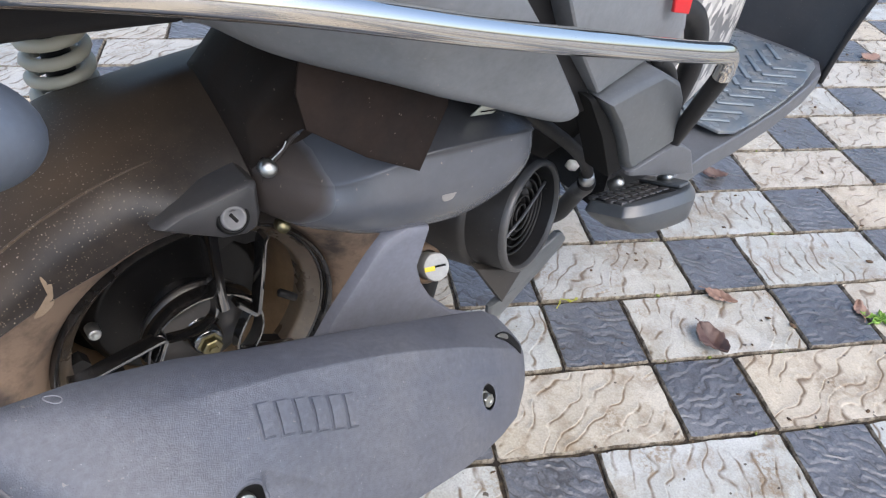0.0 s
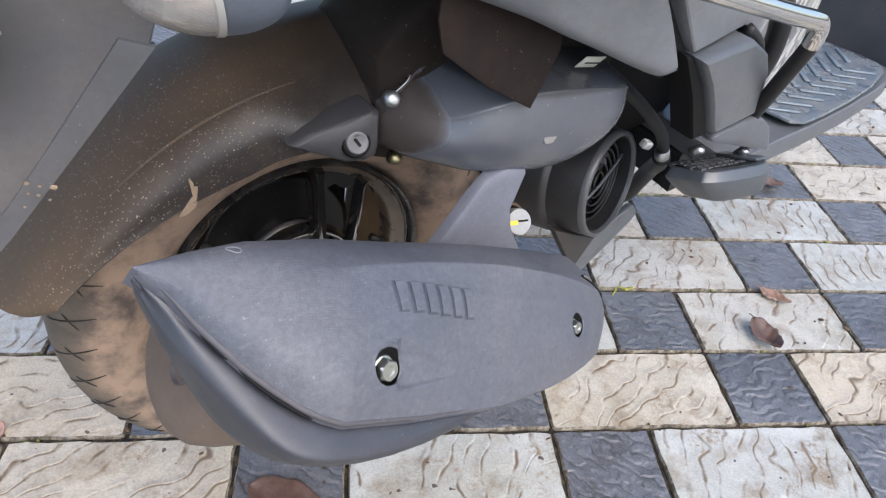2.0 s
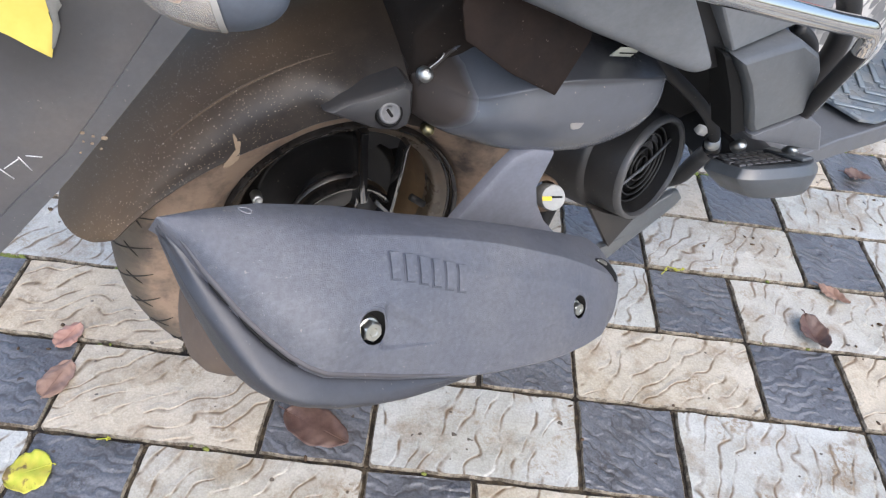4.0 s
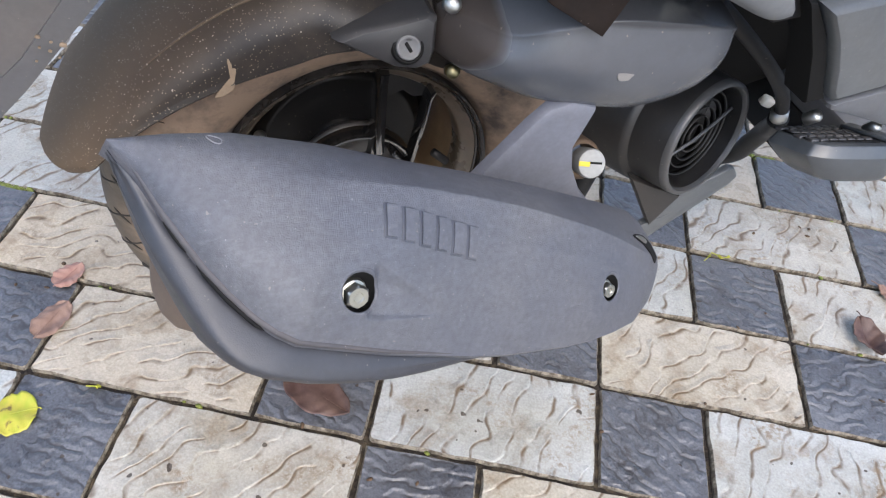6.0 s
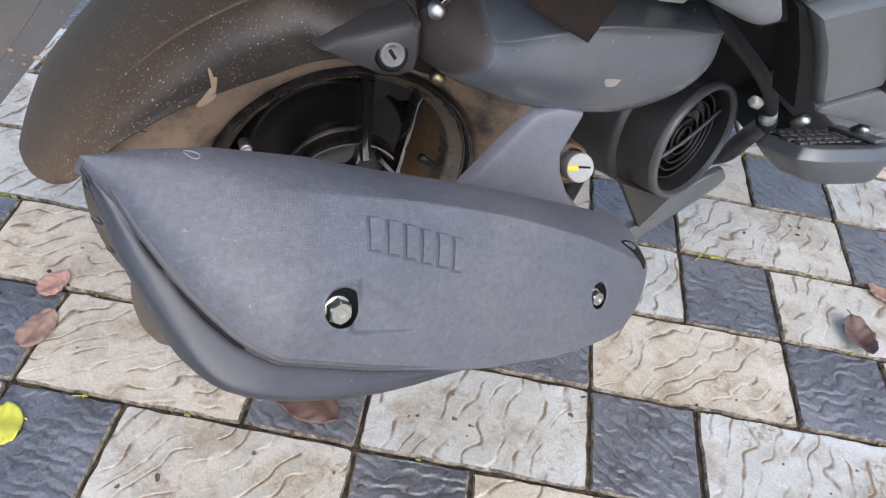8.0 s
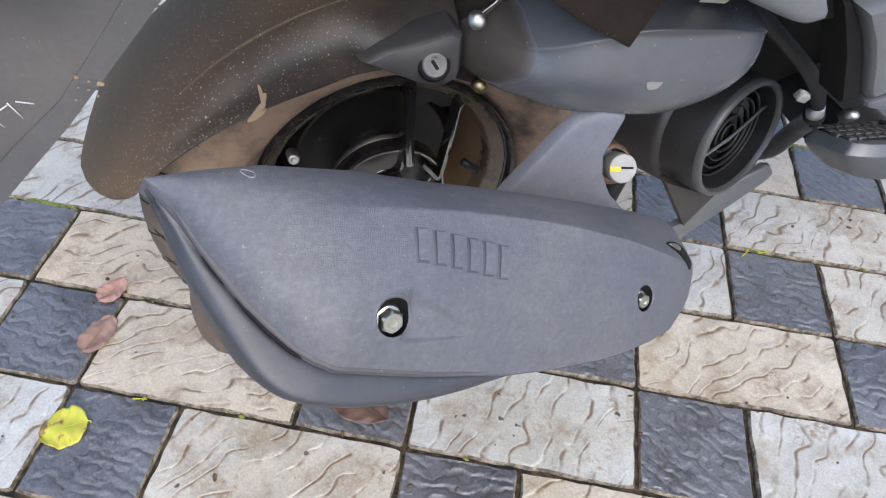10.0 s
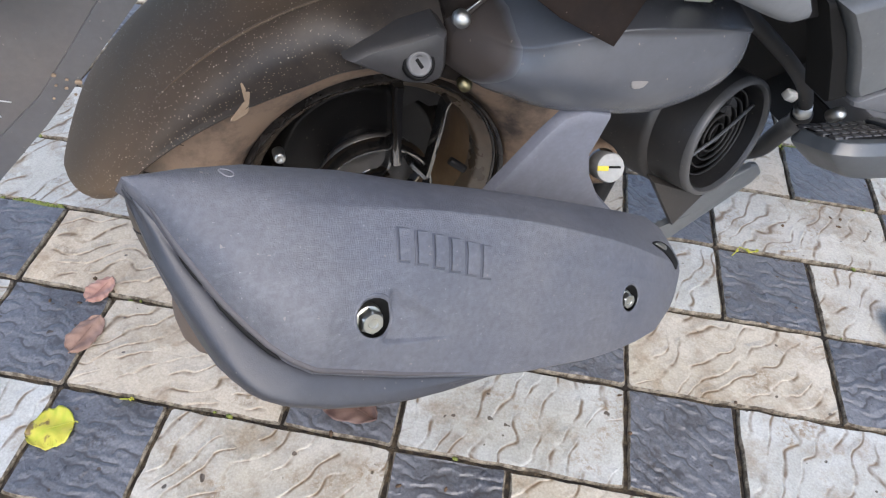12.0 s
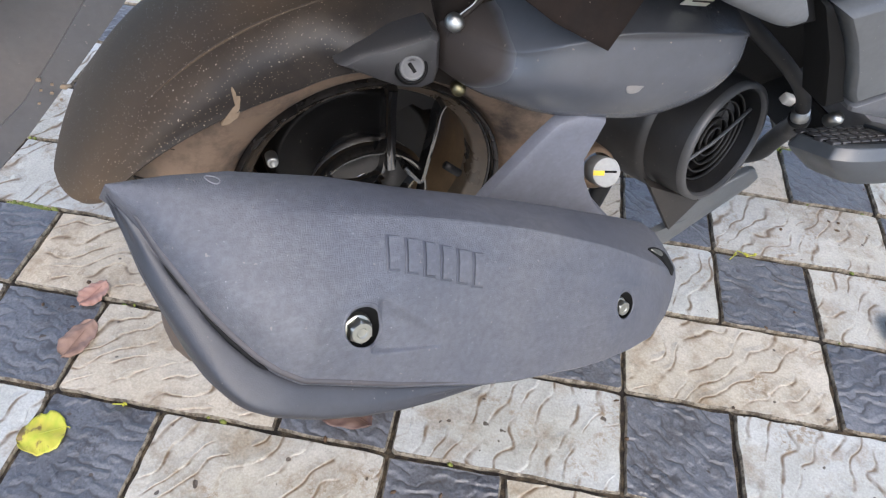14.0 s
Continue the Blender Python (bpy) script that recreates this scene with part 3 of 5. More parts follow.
# hugger over the wheel
def arc_guard(a0, a1, n, skirt):
    """A mudguard bent round the axle: a flat skirt, a rounded shoulder and crown, and a far side."""
    bm, loops = bmesh.new(), []
    for i in range(n + 1):
        f = i / n
        th = radians(a0 + (a1 - a0) * f)
        rad, low, half, lean = skirt(f)
        deep = min(0.05 + 0.02 * lean, (rad - low) * 0.9)
        out = [(low + (rad - deep - low) * k / 5, -half - 0.002 * (1 - k / 5)) for k in range(5)]
        out += [(rad - deep + deep * (math.sin(a) * (1 - lean) + (1 - math.cos(a)) * lean), -half + (half - 0.006) * (1 - math.cos(a))) for a in np.linspace(0, math.pi / 2, 14)]
        out += [(rad - deep * 1.1 * (1 - math.cos(a)), half * math.sin(a)) for a in np.linspace(0.1, math.pi / 2, 12)]
        inn = [(r - 0.003, y * (1 - 0.003 / half)) for r, y in reversed(out)]
        loops.append([(-q[0] * math.sin(th) + lean * 0.6 * max(0.0, q[1] + 0.07), 0.02 + q[1], q[0] * math.cos(th)) for q in out + inn])
    rings(bm, loops)
    return bm


def hug(f):
    tip = min(1.0, max(0.0, (1 - f) / 0.12)) ** 0.5
    rad = float(np.interp(f, (0, 0.1, 0.22, 0.5, 0.8, 1), (0.310, 0.297, 0.292, 0.288, 0.293, 0.305)))
    flare = min(1.0, max(0.0, (0.30 - f) / 0.20))
    low = min(0.224 + 0.052 * max(0, (f - 0.35) / 0.55) ** 1.4, rad - 0.012)
    return rad, low, 0.022 + 0.073 * tip + 0.008 * flare * flare * (3 - 2 * flare), 0.75 * flare * flare * (3 - 2 * flare)


sp("hugger", arc_guard(-9, 71.5, 96, hug), DUSTY, "black plastic inner mudguard speckled with dried mud", crease=50)
ridge = [(-0.2822 * math.sin(a), -0.066, 0.2822 * math.cos(a)) for a in np.linspace(radians(6), radians(42), 24)]
sp("moulded_rib", tube(ridge, [0.0003 + 0.0009 * math.sin(math.pi * k / 23) for k in range(24)], 8, 1, smooth=False), DUSTY, "dusty moulded line")

# muffler cover
EX = Matrix(((0.894, 0.141, 0.426, -0.027), (0.004, 0.947, -0.322, -0.263), (-0.448, 0.29, 0.846, 0.21), (0, 0, 0, 1)))


def line(pts, x, k=1):
    return float(np.interp(x, [p[0] for p in pts], [p[k] for p in pts]))


# stations along the muffler: its top edge and its low edge (across, out)
TOP = [(-0.187, 0.0268, -0.0198), (-0.184, 0.0272, -0.0188), (-0.16, 0.031, -0.009), (-0.129, 0.035, 0.0), (-0.073, 0.041, 0.003), (-0.025, 0.040, 0.008), (0.029, 0.043, 0.010), (0.083, 0.046, 0.010),
       (0.137, 0.050, 0.007), (0.19, 0.056, 0.0), (0.24, 0.063, -0.010), (0.27, 0.062, -0.02), (0.288, 0.05, -0.026), (0.296, 0.035, -0.029)]
LOW = [(-0.187, 0.0262, -0.0200), (-0.182, 0.0205, -0.0205), (-0.171, 0.009, -0.021), (-0.159, -0.009, -0.022), (-0.146, -0.026, -0.022), (-0.134, -0.041, -0.022), (-0.122, -0.053, -0.022), (-0.109, -0.065, -0.021),
       (-0.097, -0.073, -0.020), (-0.084, -0.078, -0.020), (-0.025, -0.080, -0.020), (0.044, -0.078, -0.021), (0.075, -0.075, -0.021), (0.106, -0.070, -0.022), (0.138, -0.065, -0.023),
       (0.169, -0.058, -0.024), (0.2, -0.049, -0.025), (0.232, -0.037, -0.026), (0.263, -0.015, -0.028), (0.285, 0.01, -0.029), (0.296, 0.033, -0.03)]
# the crease that runs along the muffler's upper side
CREST = [(-0.187, 0.0266), (-0.180, 0.021), (-0.16, 0.014), (-0.12, 0.006), (-0.066, 0.007), (0.0, 0.010), (0.06, 0.012), (0.15, 0.012), (0.20, 0.011), (0.25, 0.014), (0.296, 0.033)]
BOLTS, SQUAT = ((-0.0555, -0.0525, 0.0122), (0.172, -0.024, 0.0108)), 0.80


def ease(f):
    f = min(1.0, max(0.0, f))
    return f * f * (3 - 2 * f)


def surface(x, y):
    """Height of the cover at (x, y): a narrow upper flank, a soft crease and a rounded face that falls to the low edge."""
    t, b, c = line(TOP, x), line(LOW, x), line(CREST, x)
    v, k = (t - y) / max(1e-4, t - b), (t - c) / max(1e-4, t - b)
    v, k = min(1.0, max(0.0, v)), min(0.9, max(0.12, k))
    rear, fore = min(1, max(0, (x + 0.187) / 0.168)), min(1, max(0, (0.298 - x) / 0.15))
    full = 0.0285 * (1 - (1 - rear) ** 2.0) ** 0.92 * (1 - (1 - fore) ** 2.4) ** 0.8
    power = 2.05 + 3.0 * ease((-0.03 - x) / 0.11)
    q = max(0.0, (v - k) / (1 - k))
    bent = (v / k) ** 0.8 if v < k else 1 - q ** power
    soft = 1 - abs(2 * v - 1) ** 3.0 if v < 0.5 else 1 - (2 * v - 1) ** power
    blend = ease((x + 0.14) / 0.19)
    crown = soft * (1 - blend) + bent * blend
    if v > k:
        crown -= blend * 0.045 * math.sin(math.pi * min(1, (v - k) / 0.2))
    z = line(TOP, x, 2) * (1 - v) + line(LOW, x, 2) * v + full * crown
    # scoop that runs forward from the rear bolt and closes to a point
    s = (x + 0.050) / 0.056
    if 0 < s < 1:
        w = (y + 0.051 + (x + 0.050) * 0.13) / (0.0155 * (1 - s) + 0.001)
        z -= 0.0052 * ease(s / 0.12) * (1 - s) ** 0.8 * ease((1 - abs(w)) / 0.45)
    return z


def cover_mesh():
    bm, loops = bmesh.new(), []
    nx, nv = 400, 118
    for i in range(nx + 1):
        x = -0.187 + 0.483 * (0.5 - 0.5 * math.cos(math.pi * (0.004 + 0.966 * i / nx)))
        t, b = line(TOP, x), line(LOW, x)
        lp = []
        for v in np.r_[np.linspace(0, 0.86, nv - 24)[:-1], np.linspace(0.86, 1, 25)]:
            y = t + (b - t) * v
            z = surface(x, y)
            for bx, by, r in BOLTS:
                z -= 0.016 * min(1, max(0, (r + 0.0006 - math.hypot(x - bx, (y - by) / SQUAT)) / 0.0010))
            lp.append((x, y, z))
        back = [(x, t + (b - t) * (1 - k / 10), min(lp[-1][2], lp[0][2]) - 0.004 - 0.012 * math.sin(math.pi * k / 10)) for k in range(11)]
        loops.append([EX @ Vector(q) for q in lp + back])
    rings(bm, loops)
    return bm


cover = sp("muffler_cover", cover_mesh(), COVER, "dark grey grained plastic muffler cover", crease=42)


def hexbolt(at, way, scale=1.0):
    """A flanged hexagon bolt head."""
    q = Vector((0, 0, 1)).rotation_difference(way).to_matrix().to_4x4()
    bm = bmesh.new()
    loops = []
    for r, h, six in ((0.0074, -0.012, 0), (0.0074, -0.001, 0), (0.0068, 0.0006, 0), (0.0057, 0.001, 1), (0.0057, 0.0052, 1), (0.005, 0.0064, 0), (0.0028, 0.0064, 0), (0.0022, 0.0056, 0), (0.0004, 0.0055, 0)):
        lp = []
        for k in range(36):
            a = 2 * math.pi * k / 36
            rr = r / math.cos((a + math.pi / 6) % (math.pi / 3) - math.pi / 6) * 0.95 if six else r
            lp.append(Vector(at) + q @ Vector((rr * math.cos(a), rr * math.sin(a), h)) * scale)
        loops.append(lp)
    rings(bm, loops)
    return bm


def cover_normal(x, y, e=0.008):
    return Vector((-(surface(x + e, y) - surface(x - e, y)) / (2 * e), -(surface(x, y + e) - surface(x, y - e)) / (2 * e), 1)).normalized()


for bx, by, r in BOLTS:
    # a moulded hole with a rounded mouth that follows the surface
    mouth = []
    for dr, dz in ((0.0034, -0.0012), (0.0020, 0.0001), (0.0010, 0.0003), (0.0004, 0.0), (-0.0001, -0.0010), (-0.0004, -0.003), (-0.0010, -0.013), (-0.003, -0.0145)):
        mouth.append([EX @ Vector((bx + (r + dr) * math.cos(a), by + (r * SQUAT + dr) * math.sin(a), surface(bx + (r + dr) * math.cos(a), by + (r * SQUAT + dr) * math.sin(a)) + dz)) for a in np.linspace(0, 2 * math.pi, 57)[:-1]])
    bm = bmesh.new()
    rings(bm, mouth[:5], cap=False)
    sp("recess_mouth", bm, COVER, "", cover)
    # inside of the hole in black: its shade is put into the colour
    bm = bmesh.new()
    rings(bm, mouth[4:] + [[EX @ Vector((bx + 0.0002 * math.cos(a), by + 0.0002 * math.sin(a), surface(bx, by) - 0.0146)) for a in np.linspace(0, 2 * math.pi, 57)[:-1]]], cap=False)
    sp("bolt_recess", bm, HOLE, "bolt recess blackened to stand for its shade", cover)
    normal = cover_normal(bx, by)
    at = EX @ Vector((bx - 0.0026, by + 0.0006, surface(bx, by) - 0.0050))
    sp("bolt", hexbolt(at, (EX.to_3x3() @ normal + Vector((-0.15, -0.2, 0))).normalized(), 1.18 if r > 0.011 else 0.98), BOLTM, "zinc-plated hexagon flange bolt", cover, crease=30)
# worn rounded edge along the cover's low side, and black strips for shaded gaps under it
bead = [(x, line(LOW, x) + 0.0016, line(LOW, x, 2) + 0.0004) for x in np.linspace(-0.185, 0.06, 80)]
sp("edge_bead", tube([EX @ Vector(q) for q in bead], [0.0026 * min(1, i / 10) * (1 - (i / 79) ** 2) + 0.0001 for i in range(80)], 12, 1, smooth=False), BEAD, "dusty worn edge of the cover", cover)
for a, b, thick in ((-0.1565, -0.1440, 0.0010), (-0.1390, -0.1030, 0.0013)):
    slit = [(x, line(LOW, x) - 0.0019, line(LOW, x, 2) - 0.0010) for x in np.linspace(a, b, 16)]
    sp("slit", tube([EX @ Vector(q) for q in slit], [0.0003 + thick * math.sin(math.pi * i / 15) ** 0.5 for i in range(16)], 8, 1, smooth=False), HOLE, "black strip for the shaded gap below the cover's edge", cover)
scuffed = [(-0.1385 + 0.0034 * math.cos(a) + 0.0003 * math.sin(2 * a), 0.0262 + 0.0030 * math.sin(a) - 0.0016 * math.cos(a)) for a in np.linspace(0, 2 * math.pi, 33)]
sp("scuff", tube([EX @ Vector((x, y, surface(x, y) + 0.0001)) for x, y in scuffed], 0.00045, 6, 1, smooth=False), SCUFF, "pale oval scuff", cover)


def on_cover(outline, lift, sink=0.003):
    """A thin patch that follows the cover's surface inside an outline."""
    o = np.array(outline)
    c = o.mean(0)
    loops = [[EX @ Vector((*p, surface(*p) - sink)) for p in o]]
    for f, up in ((0.995, lift * 0.85), (0.96, lift), (0.7, lift), (0.4, lift), (0.08, lift)):
        loops.append([EX @ Vector((*(c + (p - c) * f), surface(*(c + (p - c) * f)) + up)) for p in o])
    bm = bmesh.new()
    rings(bm, loops)
    return bm


def fine(outline, n=5):
    """The outline with points between its corners."""
    p = [np.array(q) for q in outline]
    return [p[i] + (p[(i + 1) % len(p)] - p[i]) * k / n for i in range(len(p)) for k in range(n)]


# raised badge, plain bars with a dark foot
for k in range(6):
    x, y = -0.0415 + k * 0.0123, -0.0135 - k * 0.0008
    o = [(-0.0032, -0.0094), (0.0036, -0.0094), (0.0026, 0.0094), (-0.0042, 0.0094)]
    bar = sp("badge_bar", on_cover(fine([(x + a, y + b) for a, b in o]), 0.0015), COVER, "", cover, crease=25)
    sp("badge_foot", on_cover(fine([(x + a * 1.30 - 0.0004, y + b * 1.10) for a, b in o]), 0.0004), BADGE, "", bar, crease=25)
# slot at the front end: a raised black patch stands for its shade
sp("slot", on_cover(spline([(0.213, 0.0255), (0.234, 0.0325), (0.258, 0.0350), (0.265, 0.024), (0.256, 0.012), (0.244, 0.013), (0.230, 0.0205)], 5), 0.0012), HOLE, "black patch for the shaded slot at the cover's front", cover)
# bright zinc patch laid over it as the glint in the slot
sp("slot_tab", on_cover(spline([(0.217, 0.0255), (0.229, 0.0295), (0.243, 0.0295), (0.234, 0.0235)], 4), 0.0020), BOLTM, "bright metal patch for the glint in the slot", cover)

# lower shell and inner body of the muffler
EDGE = [(-0.186, 0.0255, -0.024), (-0.183, 0.022, -0.03), (-0.176, 0.012, -0.033), (-0.162, -0.018, -0.033), (-0.149, -0.039, -0.033), (-0.135, -0.060, -0.033), (-0.122, -0.078, -0.032), (-0.11, -0.088, -0.031), (-0.094, -0.093, -0.030),
        (-0.067, -0.095, -0.030), (-0.04, -0.094, -0.029), (-0.012, -0.0905, -0.029), (0.015, -0.085, -0.029), (0.05, -0.076, -0.03), (0.12, -0.06, -0.032), (0.2, -0.04, -0.034), (0.26, -0.005, -0.036)]


def lower_shell():
    bm, loops = bmesh.new(), []
    for x in np.linspace(-0.185, 0.255, 80):
        e, ez, b, bz = line(EDGE, x), line(EDGE, x, 2), line(LOW, x), line(LOW, x, 2)
        k = min(1.0, (x + 0.185) / 0.06 + 0.06)
        prof = [(b + 0.02 * k * k, bz - 0.014 * k), (b + 0.004 * k, bz - 0.006), (b * 0.6 + e * 0.4, (bz - 0.005) * 0.6 + ez * 0.4), (e + 0.003, ez), (e, ez - 0.004), (e + 0.003 * k, ez - 0.015 * k),
                (e + 0.02 * k, ez - 0.04 * k), (e + 0.05 * k, ez - 0.055 * k), (b + 0.05 * k, bz - 0.04 * k)]
        loops.append([EX @ Vector((x, *q)) for q in spline(prof, 3)])
    rings(bm, loops)
    return bm


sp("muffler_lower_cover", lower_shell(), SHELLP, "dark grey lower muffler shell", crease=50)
shield = [(0.0001, -0.022), (0.030, -0.022), (0.041, -0.019), (0.051, -0.013), (0.058, -0.004), (0.061, 0.010), (0.062, 0.03), (0.058, 0.12), (0.050, 0.24), (0.02, 0.28)]
sp("muffler_body", lathe(shield, EX @ Vector((-0.104, 0.024, -0.122)), EX.to_3x3() @ Vector((1, 0, 0)), 72), RUST, "brown heat-stained muffler body")
OUT = EX @ Vector((-0.126, 0.008, -0.1065))
pipe = sp("outlet_pipe", lathe([(0.0085, -0.02), (0.0092, 0.003), (0.0099, 0.003), (0.0102, -0.02)], OUT, EX.to_3x3() @ Vector((-1, 0, 0)), 32, True), BEAD, "short round exhaust outlet")
# black disc just inside the pipe stands for the dark of the bore
sp("outlet_bore", lathe([(0.0001, 0.0), (0.0087, 0.0), (0.0087, -0.002)], OUT, EX.to_3x3() @ Vector((-1, 0, 0)), 24), HOLE, "black disc for the shaded bore", pipe)

# lock on the mudguard
plate = sp("lock_plate", pad([(-0.047, 0.2365), (-0.029, 0.2445), (-0.002, 0.2505), (0.027, 0.2585), (0.033, 0.254), (0.033, 0.226), (0.030, 0.2145), (0.020, 0.2100), (0.002, 0.2120), (-0.026, 0.2255)], 0.03, 0.003, 0.0045, side(-0.095), smooth=False, tilt=(0.12, -0.05)), PLATE, "dark grey moulded plate round a lock", crease=30)
LOCK_WAY = (-0.08, -0.86, 0.5)
LOCKM = plastic("worn_lock_metal", (0.10, 0.10, 0.104), (0.20, 0.195, 0.19), amount=0.6, rough=0.42, grain=0.2, spec=0.7)
sp("lock_seat", lathe([(0.0104, -0.008), (0.0104, 0.0015), (0.0109, 0.0022), (0.0122, 0.0016), (0.0135, -0.002)], (0.0095, -0.0985, 0.2325), LOCK_WAY, 40), HOLE, "black ring round the lock", plate)
sp("lock", lathe([(0.0001, 0.0025), (0.0060, 0.0028), (0.0076, 0.0045), (0.0092, 0.0045), (0.0101, 0.002), (0.0101, -0.01)], (0.0095, -0.0985, 0.2325), LOCK_WAY, 40), LOCKM, "round silver lock barrel", plate)
q = Vector((0, 0, 1)).rotation_difference(Vector(LOCK_WAY)).to_matrix().to_4x4()
# raised black bar in place of the shaded key opening
sp("key_slot", box((0.0028, 0.0085, 0.002), Matrix.Translation(Vector((0.0095, -0.0985, 0.2325)) + Vector(LOCK_WAY) * 0.0025) @ q @ pose(0, 0, 0, 0, 0, 25), 0.0006), HOLE, "black bar for the shaded key slot", plate)

MUD, mn, ml, mb = material("dried_mud", (0.36, 0.26, 0.17), 0.9)
ml.new(mix(mn, ml, noise_tex(mn, ml, 160, 4).outputs[0], (0.22, 0.155, 0.10), (0.32, 0.245, 0.17)), mb.inputs["Base Color"])
bump(mn, ml, mb, noise_tex(mn, ml, 500, 3).outputs[0], 0.5, 0.001)
sp("mud_splash", pad([(-0.1378, 0.1886), (-0.1318, 0.1884), (-0.1262, 0.1915), (-0.1222, 0.1950), (-0.1210, 0.2022), (-0.1185, 0.2105), (-0.1148, 0.2153), (-0.1161, 0.2180), (-0.1195, 0.2150), (-0.1217, 0.2135),
                      (-0.1235, 0.2182), (-0.1250, 0.2172), (-0.1243, 0.2110), (-0.1240, 0.2030), (-0.1252, 0.1975), (-0.1300, 0.1955), (-0.1350, 0.1932)], 0.002, 0.0003, 0.0004, side(-0.0755), tilt=(0.0, -0.18), steps=3), MUD, "tan splash of dried mud")

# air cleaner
CLEANER, cn, cl, cb = material("stained_grey_plastic", (0.075, 0.077, 0.085), 0.42, 0.0, 0.8)
cco = cn.new("ShaderNodeTexCoord").outputs["Object"]
sep = cn.new("ShaderNodeSeparateXYZ")
cl.new(cco, sep.inputs[0])
bend = cn.new("ShaderNodeMath")
bend.operation = "SUBTRACT"
bend.inputs[1].default_value = 0.262
cl.new(sep.outputs["Z"], bend.inputs[0])
bow = cn.new("ShaderNodeMath")
bow.operation = "MULTIPLY"
cl.new(bend.outputs[0], bow.inputs[0])
cl.new(bend.outputs[0], bow.inputs[1])
round_x = cn.new("ShaderNodeMath")
round_x.operation = "MULTIPLY_ADD"
round_x.inputs[1].default_value = 12.0
cl.new(bow.outputs[0], round_x.inputs[0])
cl.new(sep.outputs["X"], round_x.inputs[2])
wob = cn.new("ShaderNodeMath")
wob.operation = "MULTIPLY_ADD"
wob.inputs[1].default_value = 0.010
cl.new(noise_tex(cn, cl, 30, 3, 0.5, cco).outputs[0], wob.inputs[0])
cl.new(round_x.outputs[0], wob.inputs[2])
stain = ramp(cn, cl, wob.outputs[0], [(0.076, 0.82), (0.082, 0.0)])
ccol = mix(cn, cl, stain.outputs[0], (0.090, 0.096, 0.110), (0.040, 0.028, 0.020))
# top face coloured darker above the crease, for shade under the body panel
lift = cn.new("ShaderNodeMath")
lift.operation = "MULTIPLY_ADD"
lift.inputs[1].default_value = 0.13
cl.new(sep.outputs["X"], lift.inputs[0])
cl.new(sep.outputs["Z"], lift.inputs[2])
top_shade = ramp(cn, cl, lift.outputs[0], [(0.2965, 0.0), (0.3005, 0.75)])
ccol = mix(cn, cl, top_shade.outputs[0], ccol, (0.030, 0.031, 0.034))
ccol = mix(cn, cl, 1.0, ccol, ramp(cn, cl, noise_tex(cn, cl, 60, 4, 0.7, cco).outputs[0], [(0.3, 0.94), (0.7, 1.05)]).outputs[0], "MULTIPLY")
ccol = mix(cn, cl, ramp(cn, cl, noise_tex(cn, cl, 240, 2, 0.5, cco).outputs[0], [(0.735, 0.0), (0.76, 0.4)]).outputs[0], ccol, (0.35, 0.29, 0.23))
cl.new(ccol, cb.inputs["Base Color"])
cl.new(ramp(cn, cl, stain.outputs[0], [(0.0, 0.8), (0.9, 0.25)]).outputs[0], cb.inputs["Specular IOR Level"])
cl.new(ramp(cn, cl, stain.outputs[0], [(0.0, 0.27), (0.8, 0.55)]).outputs[0], cb.inputs["Roughness"])
bump(cn, cl, cb, noise_tex(cn, cl, 900, 2, 0.5, cco).outputs[0], 0.2, 0.0004)
SCRAPE = [(0.1571, 0.2428), (0.1592, 0.2335), (0.1683, 0.2325), (0.1722, 0.2368), (0.1800, 0.2428), (0.1665, 0.2425)]
SCUFFED = plastic("scraped_plastic", (0.18, 0.175, 0.175), (0.24, 0.22, 0.205), amount=0.7, rough=0.7)
secs = [[(-0.03, 0.262), (-0.066, 0.264), (-0.080, 0.259), (-0.086, 0.253), (-0.092, 0.240), (-0.090, 0.226), (-0.075, 0.216), (-0.03, 0.21)],
        [(-0.03, 0.276), (-0.076, 0.277), (-0.106, 0.263), (-0.113, 0.256), (-0.122, 0.240), (-0.119, 0.222), (-0.100, 0.210), (-0.03, 0.20)],
        [(-0.03, 0.284), (-0.084, 0.284), (-0.129, 0.2625), (-0.136, 0.2555), (-0.146, 0.238), (-0.136, 0.217), (-0.11, 0.203), (-0.03, 0.195)],
        [(-0.03, 0.294), (-0.096, 0.295), (-0.149, 0.2765), (-0.156, 0.2690), (-0.161, 0.244), (-0.147, 0.211), (-0.12, 0.196), (-0.03, 0.19)],
        [(-0.03, 0.304), (-0.105, 0.302), (-0.160, 0.2865), (-0.166, 0.2785), (-0.168, 0.240), (-0.150, 0.200), (-0.12, 0.185), (-0.03, 0.17)],
        [(-0.03, 0.300), (-0.105, 0.293), (-0.160, 0.2790), (-0.166, 0.2715), (-0.168, 0.232), (-0.150, 0.190), (-0.12, 0.174), (-0.03, 0.16)],
        [(-0.03, 0.285), (-0.105, 0.280), (-0.156, 0.2675), (-0.161, 0.260), (-0.163, 0.232), (-0.147, 0.199), (-0.12, 0.184), (-0.03, 0.17)],
        [(-0.03, 0.272), (-0.100, 0.270), (-0.146, 0.2605), (-0.150, 0.254), (-0.151, 0.234), (-0.138, 0.213), (-0.12, 0.203), (-0.03, 0.19)]]
cleaner = sp("air_cleaner_cover", loft(secs, [0.036, 0.055, 0.078, 0.104, 0.145, 0.205, 0.255, 0.272], 5, 5), CLEANER, "dark grey air cleaner cover, dust-stained and scraped")
sp("scrape", pad(SCRAPE, 0.002, 0.0002, 0.0003, side(-0.1688), tilt=(0.0, -0.03), steps=3), SCUFFED, "pale scrape", cleaner)


